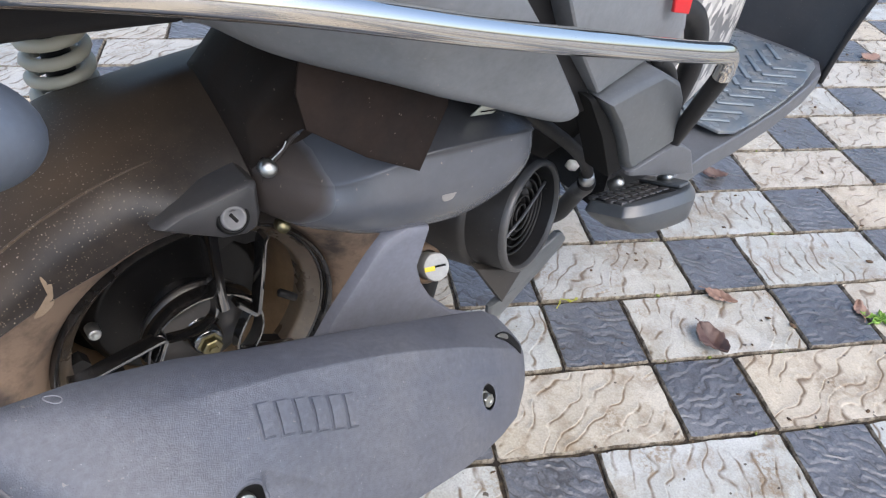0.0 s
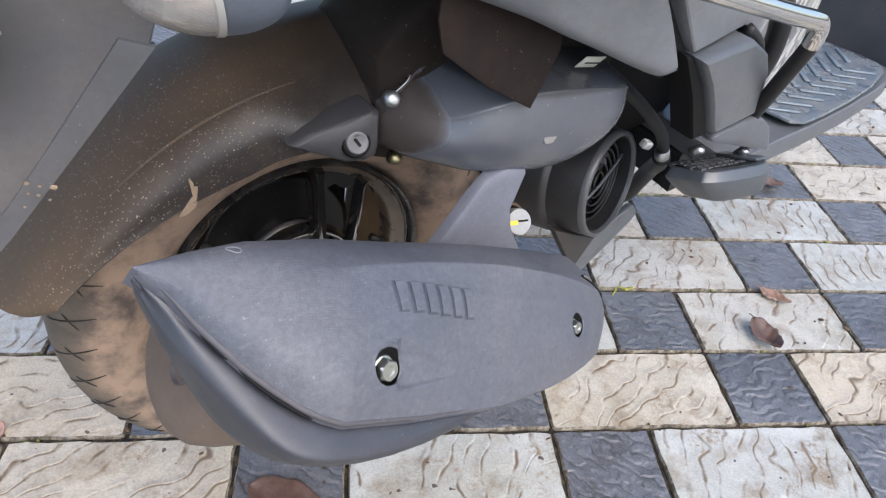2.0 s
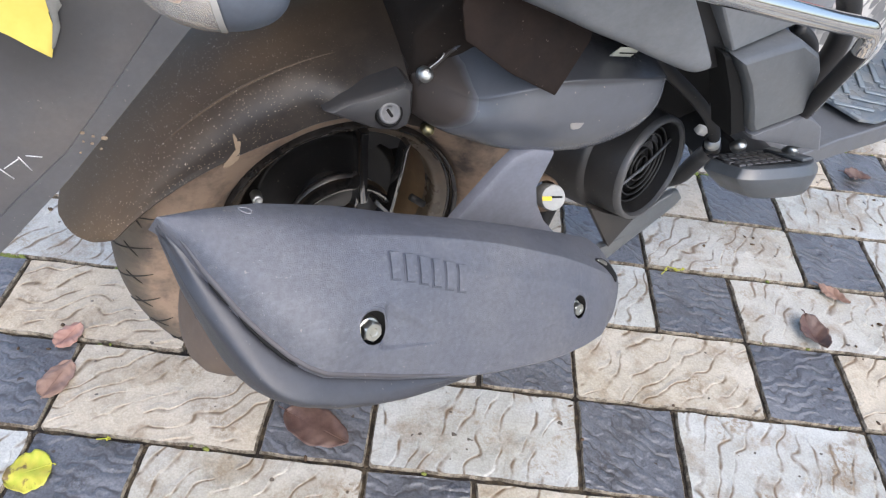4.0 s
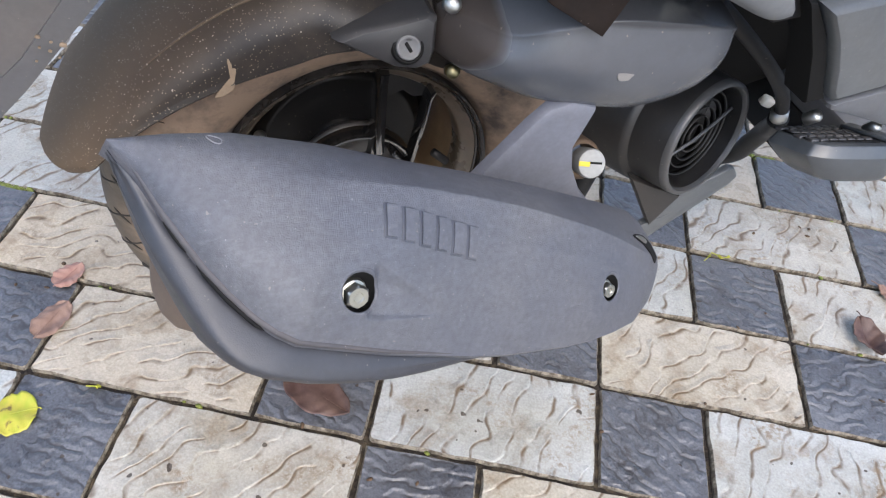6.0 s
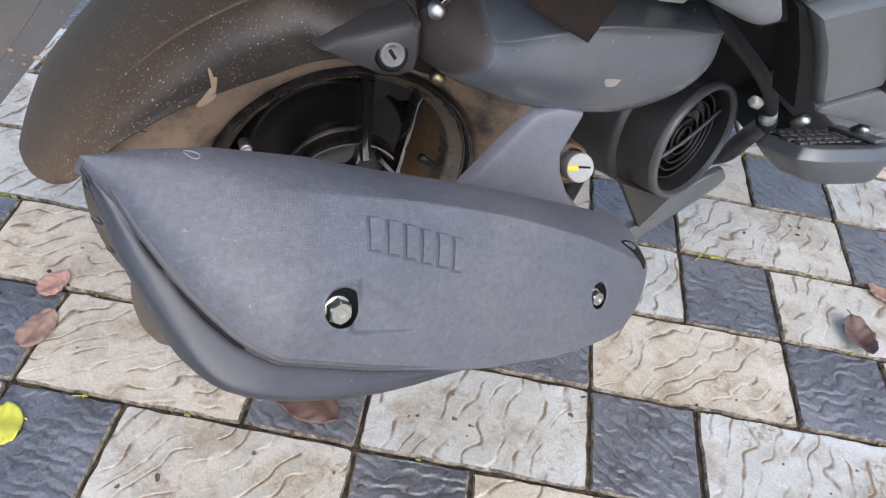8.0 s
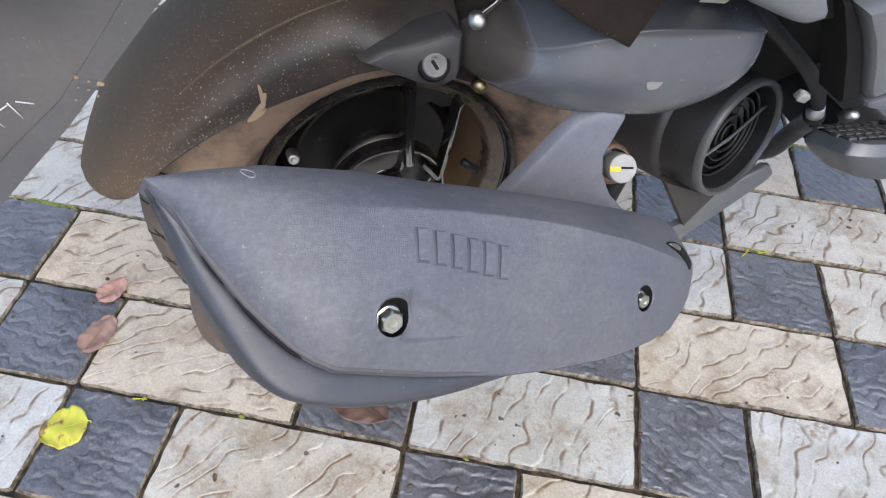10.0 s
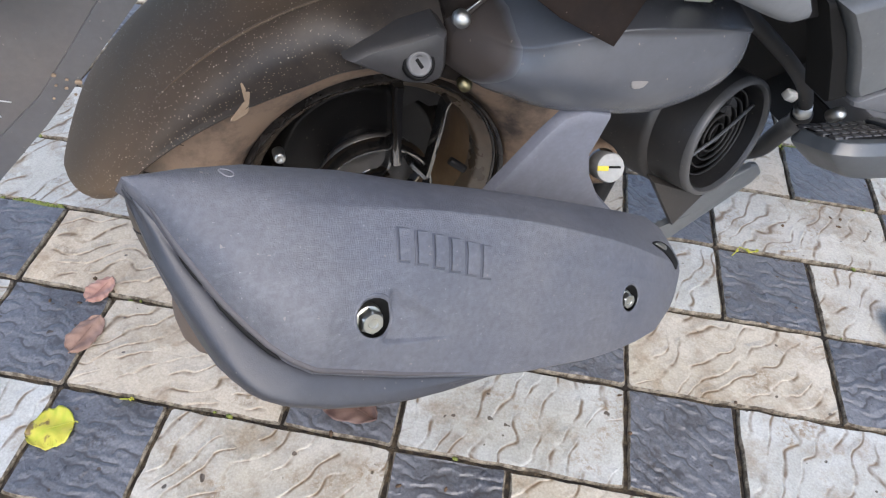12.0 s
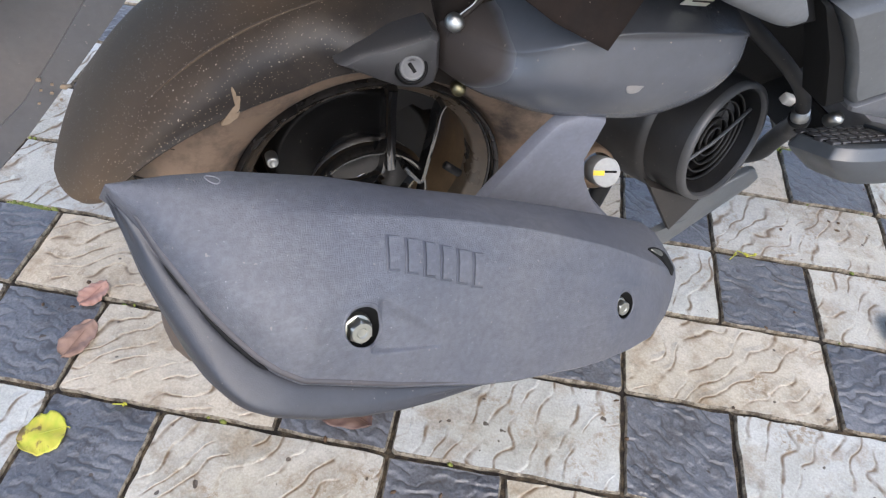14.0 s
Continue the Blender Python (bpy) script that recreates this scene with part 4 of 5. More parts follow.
def screw(x, y, z, way, parent, r=0.007, mat=ZINC, label="silver dome-headed screw"):
    bm = lathe([(0.0001, r * 0.55), (r * 0.55, r * 0.47), (r * 0.85, r * 0.25), (r, 0.0), (r, -0.012)], (x, y, z), way, 28)
    return sp("screw", bm, mat, label, parent)


screw(0.041, -0.101, 0.268, (-0.25, -0.85, 0.45), cleaner)
screw(0.051, -0.097, 0.204, (-0.2, -0.85, 0.45), cleaner, 0.006, YZINC, "yellow zinc screw")
screw(0.163, -0.128, 0.180, (0.1, -0.9, 0.2), cleaner, 0.006)
sp("moulded_edge", tube([(0.084, -0.092, 0.2915), (0.066, -0.093, 0.2825), (0.052, -0.096, 0.2725), (0.043, -0.0915, 0.2610), (0.040, -0.0915, 0.2500), (0.039, -0.0925, 0.2400)], [0.0012, 0.002, 0.0022, 0.0020, 0.0016, 0.001], 8, 1, smooth=False), CLEANER, "worn moulded edge", cleaner)
sp("wire_clip", tube([(0.045, -0.098, 0.272), (0.052, -0.099, 0.278), (0.056, -0.0985, 0.281), (0.059, -0.097, 0.2845)], 0.0007, 8, 5), ZINC, "thin wire clip", cleaner)
sp("air_box", loft([[(-0.070, 0.300), (-0.080, 0.28), (-0.080, 0.21), (-0.05, 0.195), (0.06, 0.2), (0.03, 0.295)], [(-0.082, 0.345), (-0.092, 0.30), (-0.090, 0.205), (-0.05, 0.19), (0.06, 0.2), (0.03, 0.33)],
                   [(-0.10, 0.42), (-0.11, 0.30), (-0.10, 0.22), (-0.05, 0.19), (0.06, 0.2), (0.06, 0.42)], [(-0.09, 0.42), (-0.10, 0.30), (-0.09, 0.22), (-0.05, 0.19), (0.06, 0.2), (0.06, 0.42)]], [0.036, 0.07, 0.18, 0.30], 4), BROWN, "brown dusted air box behind the cover")
sp("rubber_flap", pad([(0.041, 0.336), (0.084, 0.303), (0.129, 0.277), (0.141, 0.293), (0.160, 0.319), (0.163, 0.37), (0.05, 0.40), (0.038, 0.36)], 0.0025, 0.003, 0.0006, side(-0.162), smooth=False, tilt=(-0.05, -0.22)), FLAP, "brown hanging rubber splash flap")
PAPER = material("label_paper", (0.62, 0.63, 0.55), 0.5)[0]
tag = sp("label_tag", box((0.023, 0.001, 0.017), pose(0.212, -0.150, 0.2935, 35, 8, -4), 0.0003), PAPER, "small white printed label")
for k in range(2):
    sp("print_line", box((0.018, 0.0006, 0.0012), pose(0.214, -0.1512 + 0.0016 * k, 0.2925 + 0.0026 * k, 35, 8, -4), 0), HOLE, "", tag)

# rear body panel, rail and side covers
def skin(bottom, top, thick=0.012, bulge=0.012, n=60, m=16, roll=0.012):
    """A curved panel between two lines, its lower edge rolled inward."""
    b, t = spline(bottom, 10, False), spline(top, 10, False)
    bm, loops = bmesh.new(), []
    g = lambda a, f: np.array([np.interp(f * (len(a) - 1), range(len(a)), [p[k] for p in a]) for k in range(3)])
    for f in np.linspace(0, 1, n):
        p, q = g(b, f), g(t, f)
        end = max(0.0, 1 - (1 - f) / 0.03) ** 2 * 0.008
        out = [p + np.array([0, roll, 0.001])]
        out += [p + (q - p) * h + np.array([0, end + roll * max(0, 1 - h / 0.06) ** 2 * 0.8 - bulge * math.sin(math.pi * h), 0]) for h in np.r_[0, 0.015, 0.03, 0.06, np.linspace(0.1, 1, m)]]
        inn = [o + np.array([0, thick, 0]) for o in reversed(out)]
        loops.append(out + inn)
    rings(bm, loops)
    return bm


sp("tail_moulding", skin([(-0.3, -0.10, 0.40), (-0.2, -0.11, 0.402), (-0.1, -0.12, 0.404), (-0.010, -0.131, 0.402)], [(-0.3, -0.14, 0.55), (-0.1, -0.18, 0.56), (-0.05, -0.20, 0.56), (-0.028, -0.205, 0.56)], bulge=0.004), DARK, "dark moulding under the tail", crease=40)
sp("rear_body_panel", skin([(-0.012, -0.134, 0.4025), (0.0, -0.140, 0.4005), (0.03, -0.165, 0.386), (0.094, -0.195, 0.364), (0.131, -0.2, 0.347), (0.167, -0.201, 0.331), (0.209, -0.202, 0.311), (0.25, -0.204, 0.294), (0.270, -0.204, 0.296)],
                           [(-0.026, -0.208, 0.56), (-0.02, -0.21, 0.56), (-0.01, -0.213, 0.555), (0.0, -0.215, 0.55), (0.02, -0.22, 0.54), (0.04, -0.22, 0.53), (0.06, -0.22, 0.52), (0.08, -0.22, 0.51), (0.092, -0.22, 0.50)]), BODY, "matt grey rear body panel with an inward-rolled edge", crease=40)
sp("frame_strip", pad([(0.09, 0.50), (0.15, 0.50), (0.252, 0.353), (0.294, 0.303), (0.296, 0.286), (0.268, 0.283), (0.17, 0.40)], 0.03, 0.0, 0.004, side(-0.186), smooth=False), DARK, "black strip between the body panels", crease=30)
sp("seat_side_panel", pad([(0.145, 0.52), (0.241, 0.364), (0.288, 0.309), (0.372, 0.318), (0.405, 0.29), (0.42, 0.33), (0.39, 0.40), (0.33, 0.52)], 0.02, 0.004, 0.004, side(-0.192), smooth=False, tilt=(-0.15, 0.0)), BODY, "matt grey panel under the seat", crease=30)
# unseen tub, added to keep sky light off the parts below it
sp("luggage_tub", loft([[(-0.13, 0.52), (-0.12, 0.445), (0.12, 0.445), (0.16, 0.52)], [(-0.165, 0.53), (-0.15, 0.43), (0.15, 0.43), (0.17, 0.53)], [(-0.175, 0.52), (-0.165, 0.40), (0.16, 0.40), (0.175, 0.52)], [(-0.17, 0.50), (-0.16, 0.36), (0.16, 0.36), (0.17, 0.50)]], [-0.32, -0.05, 0.10, 0.36], 3), HOLE, "unseen black tub added under the seat to block light")
# unseen far panel, added to close off light from the left
sp("far_body_panel", skin([(-0.3, 0.12, 0.42), (-0.1, 0.15, 0.41), (0.10, 0.19, 0.38), (0.30, 0.20, 0.31)], [(-0.3, 0.14, 0.55), (-0.1, 0.18, 0.56), (0.10, 0.20, 0.53), (0.30, 0.20, 0.50)], bulge=-0.006, roll=-0.006), BODY, "unseen matt grey far-side panel added to block light", crease=40)
RAIL = [(-0.30, -0.19, 0.50), (-0.15, -0.235, 0.49), (-0.026, -0.246, 0.463), (0.1, -0.247, 0.424), (0.188, -0.247, 0.398), (0.316, -0.247, 0.362), (0.362, -0.247, 0.350), (0.378, -0.246, 0.344), (0.387, -0.244, 0.333), (0.3905, -0.2415, 0.320)]
rail = sp("guard_rail", tube(RAIL, 0.0085, 20, 8), CHROME, "chrome side guard rail with a bent end and a black leg")
sp("rail_leg", tube([(0.3895, -0.2425, 0.326), (0.394, -0.2375, 0.311), (0.412, -0.218, 0.268), (0.432, -0.195, 0.215)], 0.0080, 16, 4), DARK, "black leg of the rail", rail)
sp("leg_strip", tube([(0.3955, -0.2430, 0.326), (0.4010, -0.2375, 0.311), (0.4190, -0.2180, 0.268), (0.4380, -0.196, 0.218)], 0.0062, 12, 4), CHROME, "chrome strip along the leg", rail)
cov = sp("side_cover", pad([(0.290, 0.306), (0.325, 0.3095), (0.366, 0.312), (0.400, 0.293), (0.415, 0.273), (0.421, 0.249), (0.424, 0.221), (0.39, 0.217), (0.357, 0.2135), (0.349, 0.222), (0.335, 0.248), (0.314, 0.279)], 0.05, 0.003, 0.005, side(-0.205), smooth=False, tilt=(-0.05, 0.0), power=4), COVP, "matt grey footrest side cover", crease=28)
sp("cover_side", pad([(0.276, 0.310), (0.286, 0.307), (0.311, 0.280), (0.332, 0.248), (0.347, 0.220), (0.354, 0.211), (0.335, 0.209), (0.308, 0.262)], 0.03, 0, 0.004, side(-0.199), smooth=False), HOLE, "black side of the cover", cov, crease=30)
sp("cover_edge", tube([(0.372, -0.188, 0.316), (0.402, -0.186, 0.296), (0.420, -0.184, 0.266), (0.418, -0.184, 0.245), (0.40, -0.186, 0.228)], 0.006, 10, 5), DARK, "black rolled edge", cov)
brk = sp("footrest_bracket", pad([(0.358, 0.209), (0.39, 0.2135), (0.426, 0.219), (0.447, 0.210), (0.467, 0.196), (0.489, 0.159), (0.45, 0.172), (0.40, 0.190), (0.362, 0.203)], 0.05, 0.002, 0.004, side(-0.203), smooth=False), GREY, "grey footrest bracket", crease=28)
screw(0.376, -0.186, 0.182, (0.1, -0.6, 0.8), brk, 0.006)
screw(0.456, -0.192, 0.163, (0.1, -0.5, 0.85), brk, 0.006)


def peg_mesh():
    top = [(0.346, -0.165), (0.343, -0.19), (0.345, -0.208), (0.349, -0.2155), (0.37, -0.2240), (0.42, -0.228), (0.46, -0.225), (0.49, -0.21), (0.502, -0.195), (0.49, -0.16), (0.42, -0.155)]
    o = np.array(spline(top, 4))
    c = np.array((0.43, -0.188))
    bm, loops = bmesh.new(), []
    for f, dz, sh in ((0.3, 0.0, 0), (0.87, 0.0, 0), (0.895, -0.0008, 0), (0.985, -0.0085, 0), (1.0, -0.0105, 0), (0.992, -0.0125, 0.0005), (0.93, -0.020, 0.003), (0.78, -0.034, 0.008), (0.70, -0.038, 0.010), (0.4, -0.040, 0.011)):
        loops.append([((c + (p - c) * f)[0] + sh, (c + (p - c) * f)[1], 0.166 - 0.10 * ((c + (p - c) * f)[0] - 0.345) + dz) for p in o])
    rings(bm, loops)
    return bm


peg = sp("footrest", peg_mesh(), PEGM, "grey pillion footrest with a blocked rubber pad", crease=24)
sp("footrest_pad", pad([(0.352, -0.163), (0.356, -0.206), (0.445, -0.214), (0.445, -0.163)], 0.001, 0, 0.0004, Matrix(((1, 0, 0, 0), (0, 1, 0, 0), (-0.1, 0, 1, 0.2018), (0, 0, 0, 1))), smooth=False), HOLE, "black rubber pad", peg)
for i in range(7):
    for j in range(4):
        x, y = 0.3575 + 0.0128 * i + 0.003 * (j % 2), -0.1685 - 0.0115 * j
        sp("pad_block", box((0.0105, 0.0088, 0.004), pose(x, y, 0.1665 - 0.1 * (x - 0.345), 0, 5.7, 0), 0.001), PLATE, "", peg)
sp("peg_clip", box((0.022, 0.05, 0.004), pose(0.458, -0.19, 0.158, 0, 6, 8), 0.0012), PEGM, "", peg)

LIFT = Matrix.Translation((0.355, -0.165, 0.152)) @ Matrix.Rotation(radians(-22), 4, "X") @ Matrix.Diagonal((0.86, 1, 1, 1)) @ Matrix.Translation((-0.345, 0.165, -0.165))
for ob in (peg, *peg.children):
    ob.data.transform(LIFT)

# engine side
bracket = sp("engine_bracket", pad([(0.03, 0.075), (0.066, 0.131), (0.084, 0.154), (0.104, 0.180), (0.120, 0.197), (0.140, 0.201), (0.163, 0.193), (0.157, 0.178), (0.152, 0.153), (0.159, 0.125), (0.176, 0.092), (0.21, 0.05), (0.25, 0.02), (0.2, -0.02), (0.08, 0.0)],
           0.012, 0.0015, 0.004, side(-0.150), smooth=False), ALLOY, "painted alloy engine bracket with worn edges", crease=35)
CAPGREY = plastic("cap_plastic", (0.34, 0.35, 0.345), amount=0.2, rough=0.4)
cap = sp("filler_cap", lathe([(0.0001, 0.004), (0.012, 0.004), (0.0145, 0.0035), (0.0155, 0.001), (0.0155, -0.02)], (0.218, -0.10, 0.076), (-0.12, -0.80, 0.58), 40), CAPGREY, "grey filler cap with a slot and a yellow mark", crease=50)
BOSS = plastic("rusty_casting", (0.085, 0.055, 0.035), (0.20, 0.13, 0.075), amount=0.8, rough=0.6)
sp("cap_boss", lathe([(0.0160, -0.003), (0.0195, -0.005), (0.0215, -0.010), (0.026, -0.04), (0.0165, -0.04)], (0.212, -0.096, 0.079), (-0.12, -0.80, 0.58), 40, True), BOSS, "brown dusty boss round the filler cap", crease=40)
qc = Matrix.Translation(Vector((0.218, -0.10, 0.076)) + Vector((-0.12, -0.80, 0.58)) * 0.0045) @ Vector((0, 0, 1)).rotation_difference(Vector((-0.12, -0.80, 0.58))).to_matrix().to_4x4()
YPAINT = material("yellow_paint", (0.75, 0.58, 0.04), 0.5)[0]
# black bar on the cap in place of a shaded slot
sp("cap_slot", box((0.013, 0.0022, 0.0015), qc @ pose(0.004, 0, 0, 0, 0, -14), 0.0003), HOLE, "black bar for the shaded cap slot", cap)
sp("paint_mark", box((0.012, 0.005, 0.0008), qc @ pose(-0.0085, 0.0015, 0, 0, 0, -14), 0.0003), YPAINT, "yellow paint mark", cap)
FAN, FAN_WAY = Vector((0.350, -0.106, 0.091)), Vector((0.30, -0.94, 0.15)).normalized()
qf = Matrix.Translation(FAN) @ Vector((0, 0, 1)).rotation_difference(FAN_WAY).to_matrix().to_4x4()
fan = sp("fan_shroud", lathe([(0.055, -0.045), (0.0580, -0.012), (0.0590, -0.002), (0.0655, -0.002), (0.0665, -0.004), (0.0685, -0.028), (0.0695, -0.046), (0.0745, -0.049), (0.077, -0.054), (0.080, -0.11), (0.06, -0.115), (0.055, -0.045)], FAN, FAN_WAY, 88, True), FANP, "black round cooling fan shroud with a paler rim", crease=45)
# rim ring coloured paler than the shroud
sp("fan_rim", lathe([(0.0582, -0.010), (0.0594, 0.000), (0.0612, 0.0028), (0.0640, 0.0028), (0.0662, 0.0008), (0.0670, -0.005), (0.0645, -0.003)], FAN, FAN_WAY, 88, True), RIMP, "grey rim of the shroud, paler than its wall", fan, crease=45)
# black disc that stands for the shade deep behind the grille
sp("fan_back", lathe([(0.0001, -0.046), (0.0555, -0.046), (0.0555, -0.05)], FAN, FAN_WAY, 48), HOLE, "black disc standing for the shaded space behind the grille", fan)


def at_fan(bm, m=Matrix()):
    bmesh.ops.transform(bm, matrix=qf @ m, verts=bm.verts)
    return bm


for r in (0.011, 0.021, 0.031, 0.040, 0.049):
    sp("grille_ring", at_fan(lathe([(r - 0.0009, 0.0), (r, 0.0009), (r + 0.0009, 0.0), (r, -0.006)], (0, 0, -0.014), (0, 0, 1), 56, True)), FANP, "", fan)
for k in range(9):
    a = 2 * math.pi * k / 9 + 0.3
    blade = bmesh.new()
    rings(blade, [[(r * math.cos(a + (r - 0.012) * 22 + w), r * math.sin(a + (r - 0.012) * 22 + w), z) for w, z in ((0.0, -0.026), (0.05, -0.026), (0.34, -0.042), (0.29, -0.042))] for r in np.linspace(0.014, 0.051, 8)])
    sp("fan_blade", at_fan(blade), FANP, "", fan, crease=40)
for a in (0.55,):
    c, d = math.cos(a), math.sin(a)
    sp("grille_bar", at_fan(tube([(-0.0575 * c, -0.0575 * d, -0.013), (0.003 * d, -0.003 * c, -0.0115), (0.0575 * c, 0.0575 * d, -0.013)], 0.0018, 8, 5)), GREY, "", fan)
sp("air_deflector", pad([(0.318, -0.048), (0.332, -0.040), (0.355, 0.002), (0.384, 0.024), (0.407, 0.039), (0.417, 0.036), (0.4285, 0.022), (0.424, 0.010), (0.398, -0.020), (0.368, -0.052), (0.345, -0.078), (0.325, -0.085)], 0.008, 0.003, 0.003, side(-0.1), smooth=False, tilt=(0.0, 0.1)), COVP, "grey air deflector blade", crease=30)
sp("cowl_wedge", pad([(0.276, 0.046), (0.331, -0.040), (0.356, 0.004), (0.325, 0.020)], 0.012, 0.001, 0.002, side(-0.104), smooth=False), WEDGE, "dusty wedge of the engine cowl", crease=30)
hose = sp("hose", tube([(0.30, -0.09, 0.245), (0.3359, -0.1, 0.2176), (0.3883, -0.1, 0.1759), (0.4240, -0.1, 0.1420), (0.4390, -0.1, 0.1190), (0.4435, -0.1, 0.102)], 0.0074, 16, 6), HOSEP, "black rubber hose")
sp("hose_clamp", tube([(0.4400, -0.1, 0.1125), (0.4440, -0.1, 0.1015)], 0.0094, 20, 2), ZINC, "bright hose clamp", hose)
sp("coolant_pipe", tube([(0.4437, -0.1, 0.1015), (0.456, -0.090, 0.083), (0.4740, -0.070, 0.056), (0.486, -0.05, 0.0196), (0.4963, -0.03, -0.0173), (0.49, 0.0, -0.05)], 0.0115, 14, 5), DARK, "black pipe below the hose")
sp("pipe_union", box((0.017, 0.012, 0.012), pose(0.476, -0.05, 0.083, 10, 24, 0), 0.003), UNION, "bright metal union behind the hose")
# filler for the engine; the shade on it is put into its near-black colour
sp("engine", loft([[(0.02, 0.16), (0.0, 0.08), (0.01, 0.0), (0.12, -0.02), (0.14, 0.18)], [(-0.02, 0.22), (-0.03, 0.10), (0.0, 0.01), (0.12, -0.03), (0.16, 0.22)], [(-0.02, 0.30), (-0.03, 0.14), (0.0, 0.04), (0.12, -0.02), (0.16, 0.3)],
                   [(-0.03, 0.34), (-0.04, 0.16), (0.0, 0.08), (0.12, 0.0), (0.16, 0.34)]], [0.22, 0.30, 0.40, 0.52], 4), HOLE, "engine casing blackened to stand for shadow")
# plain box added as filler, black to stand for the dark inside the body
sp("frame_cover", box((0.34, 0.14, 0.34), pose(0.35, 0.0, 0.40), 0.03), HOLE, "black filler box added inside the body")

SHIELDP = plastic("leg_shield_plastic", (0.022, 0.023, 0.026), amount=0.12, rough=0.36)
# floorboard, mat, tunnel and leg shield
floor_o = [(0.50, -0.165), (0.60, -0.152), (0.69, -0.147), (0.80, -0.137), (0.90, -0.122), (0.97, -0.106), (1.01, -0.08), (1.03, 0.02), (1.0, 0.22), (0.52, 0.26)]
UPW = Matrix(((1, 0, 0, 0), (0, 1, 0, 0), (0, 0, 1, 0.113), (0, 0, 0, 1)))
sp("floorboard", pad(floor_o, 0.028, -0.004, 0.006, UPW, smooth=False), GREY, "grey plastic floorboard", crease=35)
sp("floor_skirt", pad([(x * 0.88 + 0.06, y * 0.55) for x, y in floor_o], 0.06, 0, 0.004, Matrix.Translation((0, 0, 0.084)), smooth=False), DARK, "black skirt below the floorboard", crease=35)
MAT, an, al, ab = material("clear_floor_mat", (0.16, 0.19, 0.215), 0.18)
al.new(mix(an, al, ramp(an, al, noise_tex(an, al, 40, 4).outputs[0], [(0.4, 0.0), (0.7, 0.8)]).outputs[0], (0.10, 0.125, 0.15), (0.20, 0.20, 0.19)), ab.inputs["Base Color"])
al.new(ramp(an, al, noise_tex(an, al, 25, 4).outputs[0], [(0.35, 0.12), (0.7, 0.5)]).outputs[0], ab.inputs["Roughness"])
mat_o = [(0.62, -0.02), (0.645, -0.09), (0.652, -0.134), (0.672, -0.145), (0.72, -0.143), (0.80, -0.134), (0.882, -0.120), (0.955, -0.098), (0.978, -0.08), (0.965, -0.02), (0.95, 0.15), (0.60, 0.15)]
mat_ob = sp("floor_mat", pad(mat_o, 0.004, 0, 0.002, Matrix.Translation((0, 0, 0.1235)), smooth=False), MAT, "clear bluish ribbed plastic floor mat, scuffed", crease=35)
RIBM = material("pale_mat_rib", (0.15, 0.18, 0.205), 0.15)[0]
for k in range(9):
    for way in (-1, 1):
        x, y = 0.665 + 0.034 * k, -0.088 + way * 0.022 + 0.004 * k
        if k != 8 or way > 0:
            sp("mat_rib", box((0.052, 0.008, 0.003), pose(x, y, 0.1252, 0, 0, 52 if way > 0 else -38), 0.0012), RIBM, "", mat_ob)
PRINT, pn, pl, pb = material("mottled_decal", (0.4, 0.4, 0.39), 0.35)
pv = pn.new("ShaderNodeTexVoronoi")
pv.inputs["Scale"].default_value = 55
pl.new(pn.new("ShaderNodeTexCoord").outputs["Object"], pv.inputs["Vector"])
pl.new(ramp(pn, pl, pv.outputs["Color"], [(0.3, (0.16, 0.16, 0.16)), (0.5, (0.42, 0.41, 0.39)), (0.75, (0.62, 0.6, 0.57))]).outputs[0], pb.inputs["Base Color"])
sp("tunnel_panel", skin([(0.50, -0.10, 0.12), (0.60, -0.085, 0.12), (0.70, -0.06, 0.12), (0.79, -0.03, 0.12)], [(0.44, -0.13, 0.40), (0.52, -0.12, 0.42), (0.62, -0.09, 0.44), (0.70, -0.06, 0.46)]), PRINT, "pale grey mottled decal panel")
sp("grab_strap", tube([(0.33, -0.165, 0.372), (0.40, -0.165, 0.352), (0.455, -0.16, 0.328), (0.485, -0.155, 0.292), (0.498, -0.15, 0.25), (0.50, -0.14, 0.20)], 0.012, 12, 6), DARK, "black moulded grab edge")
RED = material("red_decal", (0.55, 0.02, 0.025), 0.4)[0]
sp("red_decal", pad([(0.352, 0.385), (0.378, 0.375), (0.379, 0.360), (0.356, 0.366)], 0.003, 0, 0.001, side(-0.2005), smooth=False), RED, "small red decal")
sp("leg_shield", skin([(1.0, -0.096, 0.09), (1.0, -0.02, 0.09), (0.97, 0.15, 0.09), (0.95, 0.3, 0.09)], [(1.10, -0.15, 0.60), (1.10, -0.02, 0.60), (1.08, 0.15, 0.6), (1.06, 0.3, 0.6)], 0.02, 0.0, roll=0.0), SHIELDP, "black inner leg shield", crease=35)
sp("shield_edge", tube([(1.0, -0.098, 0.085), (1.01, -0.104, 0.17), (1.03, -0.115, 0.26), (1.10, -0.152, 0.60)], 0.005, 8, 4), DARK, "raised edge of the leg shield")

# tail: mudguard, indicator, torn sticker, spring
SLATEP = plastic("slate_grey_plastic", (0.070, 0.072, 0.080), amount=0.25, rough=0.42)
TAIL = [(-0.143, 0.356), (-0.195, 0.299), (-0.245, 0.247), (-0.295, 0.200), (-0.35, 0.150), (-0.40, 0.15), (-0.42, 0.25), (-0.36, 0.36), (-0.28, 0.44), (-0.15, 0.44), (-0.13, 0.39)]
tail = sp("tail_mudguard", pad(TAIL, 0.05, 0.0, 0.003, side(-0.130), smooth=False), TAILP, "black tail mudguard with dust and a chalk scrawl", crease=30)
